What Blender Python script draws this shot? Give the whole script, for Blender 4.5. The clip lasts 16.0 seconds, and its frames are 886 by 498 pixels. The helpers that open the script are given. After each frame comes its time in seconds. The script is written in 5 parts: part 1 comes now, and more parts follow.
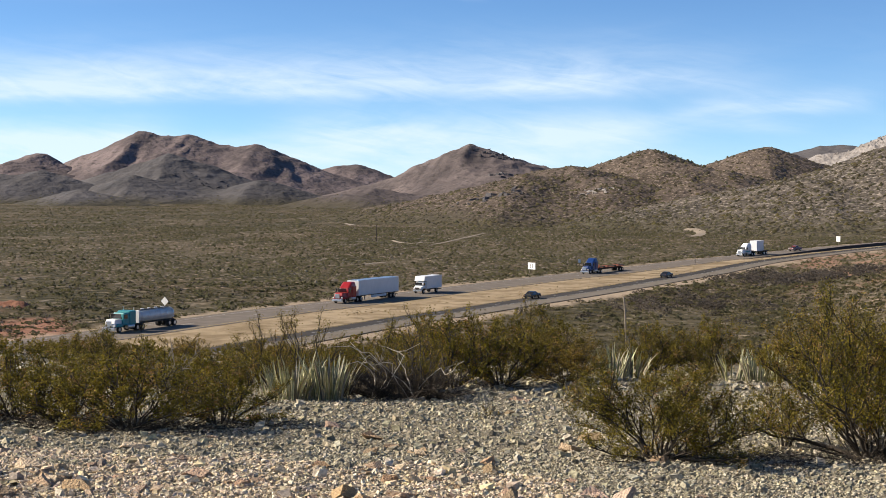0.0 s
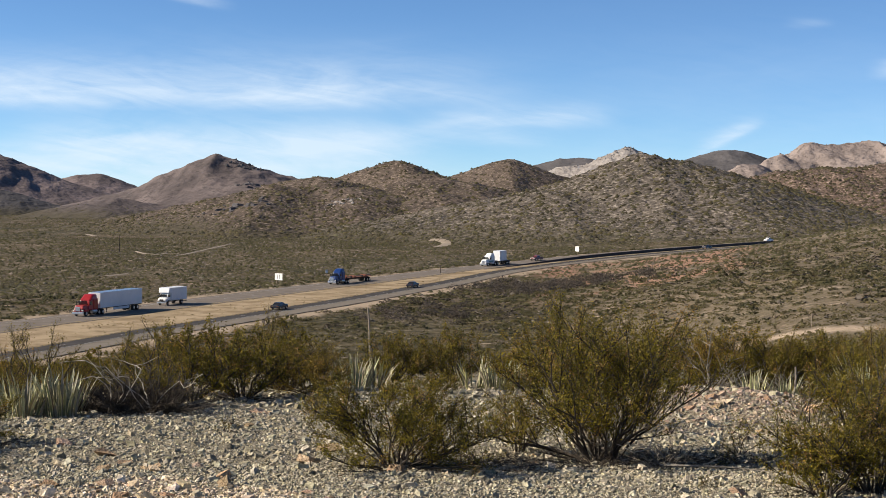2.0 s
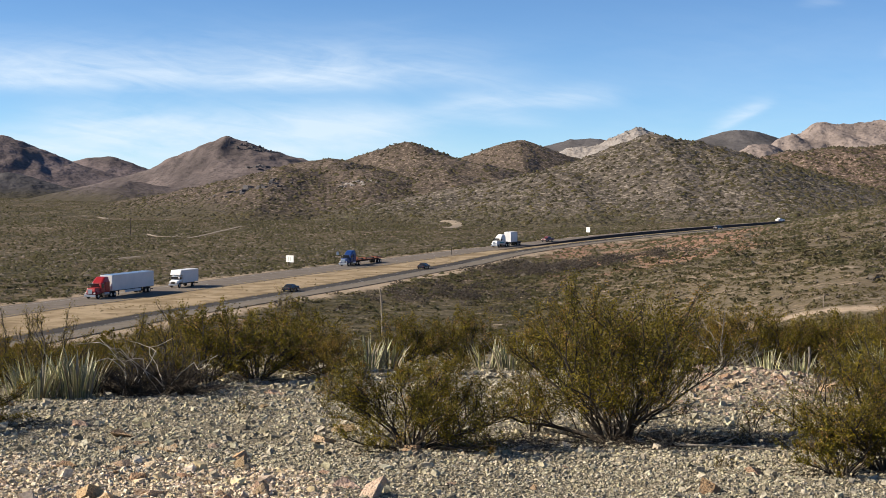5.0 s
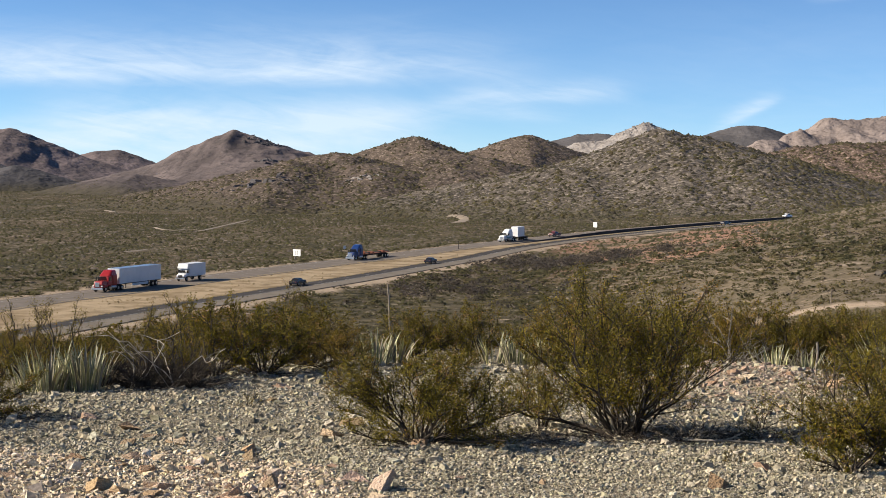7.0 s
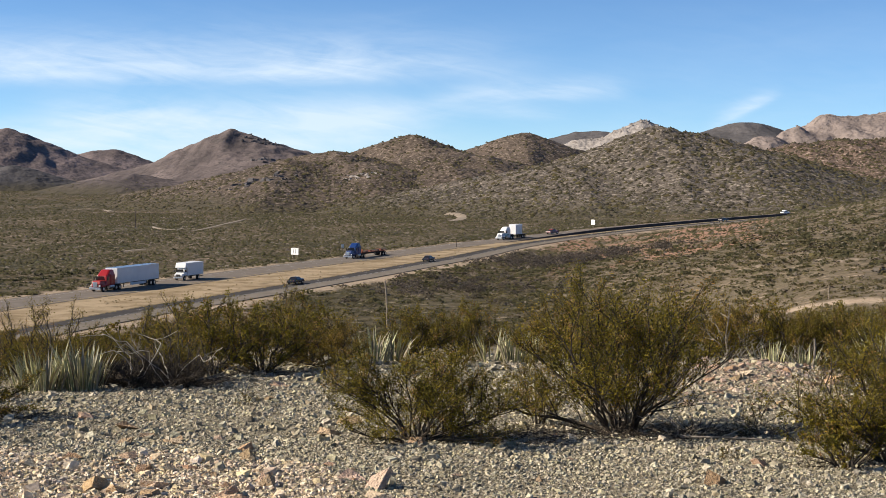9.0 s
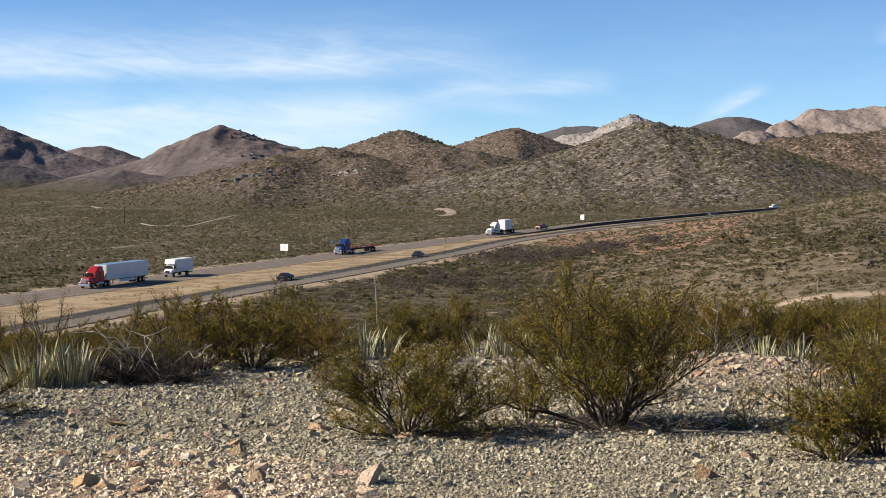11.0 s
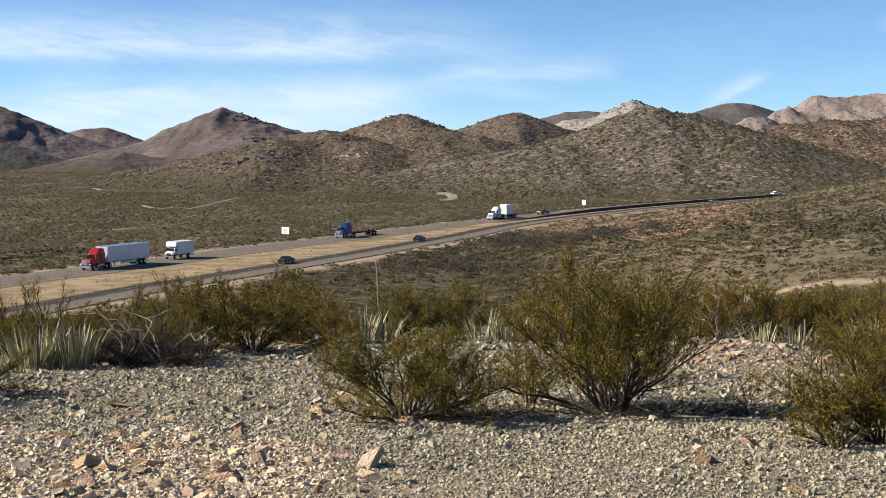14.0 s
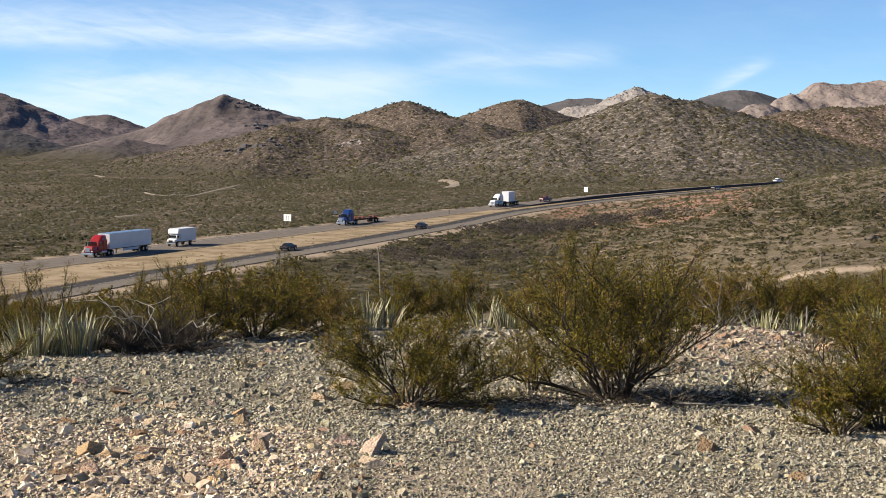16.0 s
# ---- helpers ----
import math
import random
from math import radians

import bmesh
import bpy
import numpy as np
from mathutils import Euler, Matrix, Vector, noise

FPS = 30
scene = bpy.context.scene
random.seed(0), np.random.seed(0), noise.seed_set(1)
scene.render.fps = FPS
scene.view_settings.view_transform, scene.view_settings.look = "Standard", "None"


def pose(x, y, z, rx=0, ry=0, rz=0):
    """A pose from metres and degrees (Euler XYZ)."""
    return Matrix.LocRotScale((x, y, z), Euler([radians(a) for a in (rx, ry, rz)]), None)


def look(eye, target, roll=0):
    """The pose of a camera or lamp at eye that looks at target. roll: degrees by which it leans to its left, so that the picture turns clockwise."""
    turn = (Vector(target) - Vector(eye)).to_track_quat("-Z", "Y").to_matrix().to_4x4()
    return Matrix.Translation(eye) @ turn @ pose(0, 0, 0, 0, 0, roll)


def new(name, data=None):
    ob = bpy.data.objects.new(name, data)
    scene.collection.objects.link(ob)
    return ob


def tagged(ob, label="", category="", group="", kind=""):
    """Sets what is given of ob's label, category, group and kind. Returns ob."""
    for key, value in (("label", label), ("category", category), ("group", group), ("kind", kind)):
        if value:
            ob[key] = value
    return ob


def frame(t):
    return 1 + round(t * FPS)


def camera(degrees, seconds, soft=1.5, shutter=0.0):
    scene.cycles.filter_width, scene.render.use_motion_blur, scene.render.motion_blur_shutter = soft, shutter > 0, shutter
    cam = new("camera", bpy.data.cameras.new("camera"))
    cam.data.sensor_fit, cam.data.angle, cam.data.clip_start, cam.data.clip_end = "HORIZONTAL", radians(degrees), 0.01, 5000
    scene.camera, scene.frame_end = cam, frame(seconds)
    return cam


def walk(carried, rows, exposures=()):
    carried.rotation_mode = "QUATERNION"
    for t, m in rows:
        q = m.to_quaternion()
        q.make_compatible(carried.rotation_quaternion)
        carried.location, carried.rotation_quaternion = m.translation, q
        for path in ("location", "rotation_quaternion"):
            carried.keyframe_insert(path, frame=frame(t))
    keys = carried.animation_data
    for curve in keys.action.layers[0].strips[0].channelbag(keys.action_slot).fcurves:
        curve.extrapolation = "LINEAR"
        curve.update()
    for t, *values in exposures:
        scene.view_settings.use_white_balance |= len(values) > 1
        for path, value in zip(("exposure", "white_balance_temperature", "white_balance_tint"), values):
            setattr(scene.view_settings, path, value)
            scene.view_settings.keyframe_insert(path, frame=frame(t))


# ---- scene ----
cam = camera(34.0, 16.0, soft=0.7)
PATH = [
    (0, -0.091, -0.016, 1.601, 87.529, -0.358, 9.819),
    (0.5, -0.019, -0.002, 1.599, 87.617, -0.903, 5.134),
    (1, 0.001, 0.000, 1.602, 87.943, -0.980, 2.130),
    (1.5, 0.003, 0.000, 1.607, 88.203, -0.852, 1.056),
    (2, 0.016, 0.000, 1.605, 88.026, -0.572, -0.137),
    (2.5, 0.007, 0.000, 1.605, 88.025, -0.567, -0.120),
    (3, 0.003, -0.000, 1.600, 88.018, -0.457, -0.045),
    (3.5, -0.000, 0.000, 1.600, 87.810, -0.400, -0.000),
    (4, -0.011, -0.000, 1.598, 87.596, -0.329, 0.140),
    (4.5, -0.017, -0.000, 1.597, 87.425, -0.307, 0.210),
    (7, -0.043, -0.001, 1.593, 87.069, -0.531, 0.562),
    (7.5, -0.026, -0.000, 1.598, 87.187, -0.405, 0.391),
    (8, -0.025, -0.001, 1.593, 87.178, -0.460, 0.403),
    (8.5, -0.025, -0.000, 1.594, 87.013, -0.431, 0.330),
    (9, -0.027, -0.001, 1.591, 86.994, -0.284, 0.468),
    (9.5, -0.022, -0.001, 1.589, 86.844, -0.086, 0.325),
    (12, -0.033, -0.001, 1.588, 86.787, -0.167, -0.040),
    (12.5, -0.029, -0.001, 1.589, 86.546, -0.170, -0.006),
    (13, -0.029, -0.001, 1.588, 86.371, -0.172, 0.088),
    (13.5, -0.036, -0.001, 1.589, 86.394, -0.270, 0.178),
    (14, -0.038, -0.001, 1.587, 86.196, -0.503, 0.113),
    (14.5, -0.043, -0.001, 1.588, 86.175, -0.437, 0.020),
    (15, -0.044, -0.001, 1.586, 86.197, -0.502, 0.013),
    (15.5, -0.041, -0.001, 1.584, 85.894, -0.454, -0.022),
    (16, -0.040, -0.001, 1.587, 85.686, -0.512, 0.193),
]
walk(cam, [(t, pose(*p)) for t, *p in PATH], exposures=[(0, 0.93), (0.6, 0.90), (1.2, 0.85), (2.0, 0.82), (4.5, 0.83), (7.5, 0.86), (12, 0.87), (16, 0.92)])

# ---------------------------------------------------------------- light
SUN_EL, SUN_AZ = 31.0, -92.0       # degrees; azimuth clockwise from +y
world = bpy.data.worlds.new("sky")
scene.world = world
world.use_nodes = True
wn, wl = world.node_tree.nodes, world.node_tree.links
wn.clear()


def math_node(nodes, links, op, a, b=None, c=None, clamp=False):
    n = nodes.new("ShaderNodeMath")
    n.operation, n.use_clamp = op, clamp
    for i, v in enumerate((a, b, c)):
        if v is None:
            continue
        if isinstance(v, (int, float)):
            n.inputs[i].default_value = v
        else:
            links.new(v, n.inputs[i])
    return n.outputs[0]


def wm(op, a, b=None, c=None, clamp=False):
    return math_node(wn, wl, op, a, b, c, clamp)


sky = wn.new("ShaderNodeTexSky")
sky.sky_type, sky.sun_disc = "NISHITA", False
sky.sun_elevation, sky.sun_rotation = radians(SUN_EL), radians(SUN_AZ)
sky.altitude, sky.air_density, sky.dust_density, sky.ozone_density = 2500, 0.75, 0.0, 3.0
tc = wn.new("ShaderNodeTexCoord")
sep = wn.new("ShaderNodeSeparateXYZ")
wl.new(tc.outputs["Generated"], sep.inputs[0])
ay = wm("ADD", wm("ABSOLUTE", sep.outputs[1]), 0.05)
caz, cel = wm("DIVIDE", sep.outputs[0], ay), wm("DIVIDE", sep.outputs[2], ay)


def cloud_noise(sx, sy, shear, detail, dist, seed):
    comb = wn.new("ShaderNodeCombineXYZ")
    wl.new(wm("MULTIPLY", caz, sx), comb.inputs[0])
    wl.new(wm("MULTIPLY", wm("ADD", cel, wm("MULTIPLY", caz, shear)), sy), comb.inputs[1])
    comb.inputs[2].default_value = seed
    n = wn.new("ShaderNodeTexNoise")
    n.inputs["Scale"].default_value, n.inputs["Detail"].default_value = 1.0, detail
    n.inputs["Roughness"].default_value, n.inputs["Distortion"].default_value = 0.6, dist
    wl.new(comb.outputs[0], n.inputs["Vector"])
    return n.outputs[0]


def ramp(v, a, b):
    """Smoothly 0 to 1 between a and b."""
    n = wn.new("ShaderNodeMapRange")
    n.interpolation_type = "SMOOTHSTEP"
    wl.new(v, n.inputs[0])
    n.inputs[1].default_value, n.inputs[2].default_value = a, b
    return n.outputs[0]


streak = cloud_noise(7.0, 34.0, -0.06, 8.0, 0.8, 3.1)
fine = cloud_noise(16.0, 90.0, 0.16, 7.0, 1.2, 8.4)
veil = cloud_noise(4.0, 16.0, 0.05, 4.0, 0.4, 1.7)
wobble = wm("MULTIPLY", wm("SUBTRACT", veil, 0.5), 0.024)


def cloud(el0, slope, under, above, az0, az1, soft, amount):
    """A bank of thin cloud: its lower and upper softness, its ends and its density."""
    line = wm("SUBTRACT", wm("ADD", cel, wobble), wm("MULTIPLY_ADD", caz, slope, el0))
    d = wm("ADD", wm("DIVIDE", wm("MAXIMUM", line, 0.0), above), wm("DIVIDE", wm("MAXIMUM", wm("MULTIPLY", line, -1.0), 0.0), under))
    body = wm("POWER", 2.718, wm("MULTIPLY", wm("MULTIPLY", d, d), -1.0))
    ends = wm("MULTIPLY", ramp(caz, az0 - soft, az0 + soft), ramp(caz, az1 + soft, az1 - soft))
    return wm("MULTIPLY", wm("MULTIPLY", body, ends), amount)


banks = None
for args in ((0.066, 0.006, 0.007, 0.024, -0.62, 0.0, 0.09, 0.98), (0.036, 0.0, 0.010, 0.014, -0.26, -0.02, 0.05, 0.85), (0.047, 0.085, 0.006, 0.010, 0.00, 0.10, 0.03, 0.75),
             (0.038, 0.0, 0.004, 0.005, 0.01, 0.06, 0.03, 0.50), (0.020, 0.0, 0.012, 0.010, -0.40, -0.05, 0.08, 0.80), (0.024, 0.0, 0.016, 0.018, -0.60, -0.36, 0.03, 1.0),
             (0.104, -0.15, 0.003, 0.006, -0.215, -0.15, 0.02, 0.60), (-0.046, 0.47, 0.003, 0.007, 0.172, 0.205, 0.012, 0.85), (0.072, 0.05, 0.003, 0.005, 0.29, 0.34, 0.015, 0.60),
             (0.118, 0.0, 0.003, 0.003, 0.23, 0.25, 0.01, 0.28), (0.122, -0.05, 0.010, 0.012, -0.50, -0.36, 0.06, 0.40), (0.004, 0.0, 0.020, 0.022, -0.60, 0.40, 0.20, 0.22), (0.05, 0.0, 0.05, 0.06, 0.08, 0.50, 0.10, 0.13)):
    b = cloud(*args)
    banks = b if banks is None else wm("ADD", banks, b)
tex = wm("ADD", wm("MULTIPLY", streak, 2.0), wm("ADD", wm("MULTIPLY", fine, 1.2), -0.80))
cover = wm("MULTIPLY", wm("MULTIPLY", banks, tex, clamp=True), 0.74)
tint = wn.new("ShaderNodeMix")
tint.data_type, tint.blend_type = "RGBA", "MULTIPLY"
tint.inputs["Factor"].default_value = 1.0
wl.new(sky.outputs[0], tint.inputs["A"])
SKY_TINT = (0.83, 1.03, 1.16, 1)
tint.inputs["B"].default_value = SKY_TINT
mixc = wn.new("ShaderNodeMix")
mixc.data_type = "RGBA"
wl.new(cover, mixc.inputs["Factor"])
wl.new(tint.outputs["Result"], mixc.inputs["A"])
mixc.inputs["B"].default_value = (7.0, 8.0, 9.0, 1)
bg = wn.new("ShaderNodeBackground")
bg.inputs["Strength"].default_value = 0.066
wl.new(mixc.outputs["Result"], bg.inputs["Color"])
wo = wn.new("ShaderNodeOutputWorld")
wl.new(bg.outputs[0], wo.inputs[0])

sun = new("sun", bpy.data.lights.new("sun", "SUN"))
sun.data.energy, sun.data.angle, sun.data.color = 4.8, radians(0.53), (1.0, 0.88, 0.72)
se, sa = radians(SUN_EL), radians(SUN_AZ)
sun.matrix_world = look((0, 0, 60), (-math.sin(sa) * math.cos(se), -math.cos(sa) * math.cos(se), 60 - math.sin(se)))

# ---------------------------------------------------------------- materials


def material(name, low, high, scale=4.0, detail=6.0, rough=0.85, bump_size=0.0, bump_scale=None, metal=0.0, spread=0.18,
             fine=None, vary=0.0, obvary=0.0, spec=0.3):
    """Two-tone noise material. fine: (colour, scale, threshold) of a second, finer mottle. vary: per-island shift, obvary: per-object shift."""
    m = bpy.data.materials.new(name)
    m.use_nodes = True
    n, l = m.node_tree.nodes, m.node_tree.links
    bs = n["Principled BSDF"]
    bs.inputs["Roughness"].default_value, bs.inputs["Metallic"].default_value = rough, metal
    bs.inputs["Specular IOR Level"].default_value = spec
    co = n.new("ShaderNodeTexCoord")
    tex = n.new("ShaderNodeTexNoise")
    tex.inputs["Scale"].default_value, tex.inputs["Detail"].default_value = scale, detail
    tex.inputs["Roughness"].default_value = 0.62
    l.new(co.outputs["Object"], tex.inputs["Vector"])
    fac = math_node(n, l, "MULTIPLY_ADD", math_node(n, l, "SUBTRACT", tex.outputs[0], 0.5), 0.5 / spread, 0.5, clamp=True)
    mix = n.new("ShaderNodeMix")
    mix.data_type = "RGBA"
    l.new(fac, mix.inputs["Factor"])
    mix.inputs["A"].default_value, mix.inputs["B"].default_value = (*low, 1), (*high, 1)
    out = mix.outputs["Result"]
    if fine:
        col, fs, th = fine
        t2 = n.new("ShaderNodeTexNoise")
        t2.inputs["Scale"].default_value, t2.inputs["Detail"].default_value = fs, 4.0
        l.new(co.outputs["Object"], t2.inputs["Vector"])
        f2 = math_node(n, l, "MULTIPLY", math_node(n, l, "SUBTRACT", t2.outputs[0], th), 7.0, clamp=True)
        m2 = n.new("ShaderNodeMix")
        m2.data_type = "RGBA"
        l.new(f2, m2.inputs["Factor"])
        l.new(out, m2.inputs["A"])
        m2.inputs["B"].default_value = (*col, 1)
        out = m2.outputs["Result"]
    if vary or obvary:
        if vary:
            rnd = n.new("ShaderNodeNewGeometry").outputs["Random Per Island"]
        else:
            rnd = n.new("ShaderNodeObjectInfo").outputs["Random"]
        amt = vary or obvary
        hs = n.new("ShaderNodeHueSaturation")
        l.new(math_node(n, l, "MULTIPLY_ADD", rnd, 2 * amt, 1 - amt), hs.inputs["Value"])
        hue = math_node(n, l, "FRACT", math_node(n, l, "MULTIPLY", rnd, 7.31))
        l.new(math_node(n, l, "MULTIPLY_ADD", hue, 0.07 * amt, 0.5 - 0.035 * amt), hs.inputs["Hue"])
        sat = math_node(n, l, "FRACT", math_node(n, l, "MULTIPLY", rnd, 13.7))
        l.new(math_node(n, l, "MULTIPLY_ADD", sat, 0.9 * amt, 1 - 0.45 * amt), hs.inputs["Saturation"])
        l.new(out, hs.inputs["Color"])
        out = hs.outputs[0]
    l.new(out, bs.inputs["Base Color"])
    if bump_size:
        t3 = n.new("ShaderNodeTexNoise")
        t3.inputs["Scale"].default_value, t3.inputs["Detail"].default_value = bump_scale or scale * 4, 6.0
        l.new(co.outputs["Object"], t3.inputs["Vector"])
        bp = n.new("ShaderNodeBump")
        bp.inputs["Distance"].default_value = bump_size
        l.new(t3.outputs[0], bp.inputs["Height"])
        l.new(bp.outputs[0], bs.inputs["Normal"])
    return m


def leafy(m, amount=0.35):
    """Lets some light through thin leaves."""
    n, l = m.node_tree.nodes, m.node_tree.links
    bs = n["Principled BSDF"]
    tr = n.new("ShaderNodeBsdfTranslucent")
    src = bs.inputs["Base Color"].links[0].from_socket
    l.new(src, tr.inputs[0])
    mx = n.new("ShaderNodeMixShader")
    mx.inputs[0].default_value = amount
    l.new(bs.outputs[0], mx.inputs[1])
    l.new(tr.outputs[0], mx.inputs[2])
    l.new(mx.outputs[0], n["Material Output"].inputs[0])
    return m


def ground_material():
    """Soil with three mapped covers: gravel on the hilltop, pale bare dirt, reddish soil."""
    m = material("desert_ground", (0.030, 0.029, 0.014), (0.092, 0.075, 0.046), 0.45, 12, 0.95, 0.05, 9.0, spread=0.09, fine=((0.33, 0.266, 0.207), 0.42, 0.585), spec=0.1)
    n, l = m.node_tree.nodes, m.node_tree.links
    bs = n["Principled BSDF"]
    out = bs.inputs["Base Color"].links[0].from_socket
    co = n.new("ShaderNodeTexCoord")

    def noise_col(a, b, scale, spread=0.16):
        t = n.new("ShaderNodeTexNoise")
        t.inputs["Scale"].default_value, t.inputs["Detail"].default_value = scale, 8
        t.inputs["Roughness"].default_value = 0.65
        l.new(co.outputs["Object"], t.inputs["Vector"])
        f = math_node(n, l, "MULTIPLY_ADD", math_node(n, l, "SUBTRACT", t.outputs[0], 0.5), 0.5 / spread, 0.5, clamp=True)
        x = n.new("ShaderNodeMix")
        x.data_type = "RGBA"
        l.new(f, x.inputs["Factor"])
        x.inputs["A"].default_value, x.inputs["B"].default_value = (*a, 1), (*b, 1)
        return x.outputs["Result"]

    wide = n.new("ShaderNodeTexNoise")
    wide.inputs["Scale"].default_value, wide.inputs["Detail"].default_value = 0.022, 5
    l.new(co.outputs["Object"], wide.inputs["Vector"])
    patch = n.new("ShaderNodeMix")
    patch.data_type, patch.blend_type = "RGBA", "MULTIPLY"
    patch.inputs["Factor"].default_value = 1.0
    shade = n.new("ShaderNodeMix")
    shade.data_type = "RGBA"
    l.new(math_node(n, l, "MULTIPLY_ADD", math_node(n, l, "SUBTRACT", wide.outputs[0], 0.5), 4.0, 0.5, clamp=True), shade.inputs["Factor"])
    shade.inputs["A"].default_value, shade.inputs["B"].default_value = (0.76, 0.78, 0.68, 1), (1.22, 1.12, 1.12, 1)
    l.new(out, patch.inputs["A"])
    l.new(shade.outputs["Result"], patch.inputs["B"])
    out = patch.outputs["Result"]
    # long bare strips between the scrub
    stretch = n.new("ShaderNodeMapping")
    stretch.inputs["Scale"].default_value = (0.20, 0.045, 0.2)
    l.new(co.outputs["Object"], stretch.inputs["Vector"])
    strip = n.new("ShaderNodeTexNoise")
    strip.inputs["Scale"].default_value, strip.inputs["Detail"].default_value, strip.inputs["Roughness"].default_value = 1.0, 7, 0.7
    l.new(stretch.outputs[0], strip.inputs["Vector"])
    worn = n.new("ShaderNodeMix")
    worn.data_type = "RGBA"
    l.new(math_node(n, l, "MULTIPLY", math_node(n, l, "MULTIPLY", math_node(n, l, "SUBTRACT", strip.outputs[0], 0.56), 9.0, clamp=True), 0.75), worn.inputs["Factor"])
    l.new(out, worn.inputs["A"])
    worn.inputs["B"].default_value = (0.235, 0.190, 0.148, 1)
    out = worn.outputs["Result"]
    vor = n.new("ShaderNodeTexVoronoi")
    vor.inputs["Scale"].default_value = 48.0
    wob = n.new("ShaderNodeTexNoise")
    wob.inputs["Scale"].default_value, wob.inputs["Detail"].default_value = 40.0, 3
    vmix = n.new("ShaderNodeMix")
    vmix.data_type = "VECTOR"
    vmix.inputs["Factor"].default_value = 0.03
    l.new(co.outputs["Object"], wob.inputs["Vector"])
    l.new(co.outputs["Object"], vmix.inputs["A"])
    l.new(wob.outputs["Color"], vmix.inputs["B"])
    l.new(vmix.outputs["Result"], vor.inputs["Vector"])
    grey = n.new("ShaderNodeSeparateColor")
    l.new(vor.outputs["Color"], grey.inputs[0])
    peb = n.new("ShaderNodeMix")
    peb.data_type = "RGBA"
    # pebble edges darkened in the colour, standing in for shadow between stones
    gap_shade = math_node(n, l, "MULTIPLY_ADD", vor.outputs["Distance"], -2.6, 2.0, clamp=True)
    l.new(math_node(n, l, "MULTIPLY", math_node(n, l, "POWER", grey.outputs[0], 1.2), gap_shade), peb.inputs["Factor"])
    peb.inputs["A"].default_value, peb.inputs["B"].default_value = (0.090, 0.078, 0.054, 1), (0.46, 0.405, 0.292, 1)
    bp = n.new("ShaderNodeBump")
    bp.inputs["Distance"].default_value = 0.010
    l.new(math_node(n, l, "SUBTRACT", 1.0, vor.outputs["Distance"]), bp.inputs["Height"])
    l.new(bs.inputs["Normal"].links[0].from_socket, bp.inputs["Normal"])
    l.new(bp.outputs[0], bs.inputs["Normal"])
    for attr, col in (("red", noise_col((0.20, 0.098, 0.062), (0.29, 0.155, 0.105), 0.6)),
                      ("gravel", peb.outputs["Result"]),
                      ("pale", noise_col((0.27, 0.208, 0.145), (0.42, 0.335, 0.245), 1.4))):
        at = n.new("ShaderNodeAttribute")
        at.attribute_name = attr
        x = n.new("ShaderNodeMix")
        x.data_type = "RGBA"
        l.new(at.outputs["Fac"], x.inputs["Factor"])
        l.new(out, x.inputs["A"])
        l.new(col, x.inputs["B"])
        out = x.outputs["Result"]
    l.new(out, bs.inputs["Base Color"])
    return m


M_GROUND = ground_material()
M_STONE = material("grey_stone", (0.320, 0.262, 0.184), (0.640, 0.538, 0.392), 30, 5, 0.9, 0.006, 90, vary=0.55, spec=0.15)
M_STONE_GREY = material("greenish_grey_stone", (0.196, 0.177, 0.126), (0.450, 0.404, 0.295), 30, 5, 0.9, 0.006, 90, vary=0.50, spec=0.15)
M_RUBBLE = material("pinkish_rubble", (0.195, 0.146, 0.108), (0.430, 0.338, 0.255), 30, 5, 0.9, 0.006, 90, vary=0.5, spec=0.15)
M_STONE_BIG = material("tan_stone", (0.340, 0.225, 0.142), (0.560, 0.420, 0.285), 16, 6, 0.9, 0.06, 9, obvary=0.4, spec=0.15)
M_LEAF = leafy(material("creosote_leaf", (0.076, 0.068, 0.012), (0.215, 0.168, 0.026), 4.0, 4, 0.7, vary=0.22, spec=0.08, spread=0.12), 0.22)
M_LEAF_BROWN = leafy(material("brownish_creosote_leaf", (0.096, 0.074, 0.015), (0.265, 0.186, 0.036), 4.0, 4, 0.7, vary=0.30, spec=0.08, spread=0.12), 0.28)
M_LEAF_OLD = leafy(material("creosote_leaf_dry", (0.190, 0.112, 0.030), (0.270, 0.170, 0.055), 2.5, 3, 0.6, vary=0.4, spec=0.3))
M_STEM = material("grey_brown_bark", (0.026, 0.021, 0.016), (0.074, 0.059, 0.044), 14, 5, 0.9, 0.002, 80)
M_DEAD = material("weathered_grey_twig", (0.110, 0.095, 0.075), (0.290, 0.258, 0.210), 10, 5, 0.9, 0.002, 80)
M_BLEACHED = material("bleached_branch", (0.240, 0.215, 0.175), (0.480, 0.440, 0.370), 10, 5, 0.9, 0.002, 80)
M_BLADE = leafy(material("agave_blade", (0.125, 0.140, 0.062), (0.290, 0.285, 0.150), 9, 4, 0.5, obvary=0.45, spec=0.4), 0.15)
M_BLADE_EDGE = material("pale_blade_margin", (0.380, 0.345, 0.190), (0.580, 0.530, 0.330), 9, 4, 0.55, obvary=0.3, spec=0.3)
M_BLADE_DRY = material("dry_agave_blade", (0.189, 0.164, 0.113), (0.289, 0.258, 0.189), 5, 4, 0.8, obvary=0.3)
M_SCRUB = leafy(material("scrub_leaf", (0.076, 0.074, 0.036), (0.128, 0.115, 0.059), 0.05, 5, 0.8, vary=0.28, spec=0.2), 0.5)
M_SLOPE = leafy(material("olive_brown_scrub_leaf", (0.105, 0.094, 0.044), (0.190, 0.158, 0.082), 0.05, 5, 0.8, vary=0.28, spec=0.2), 0.5)
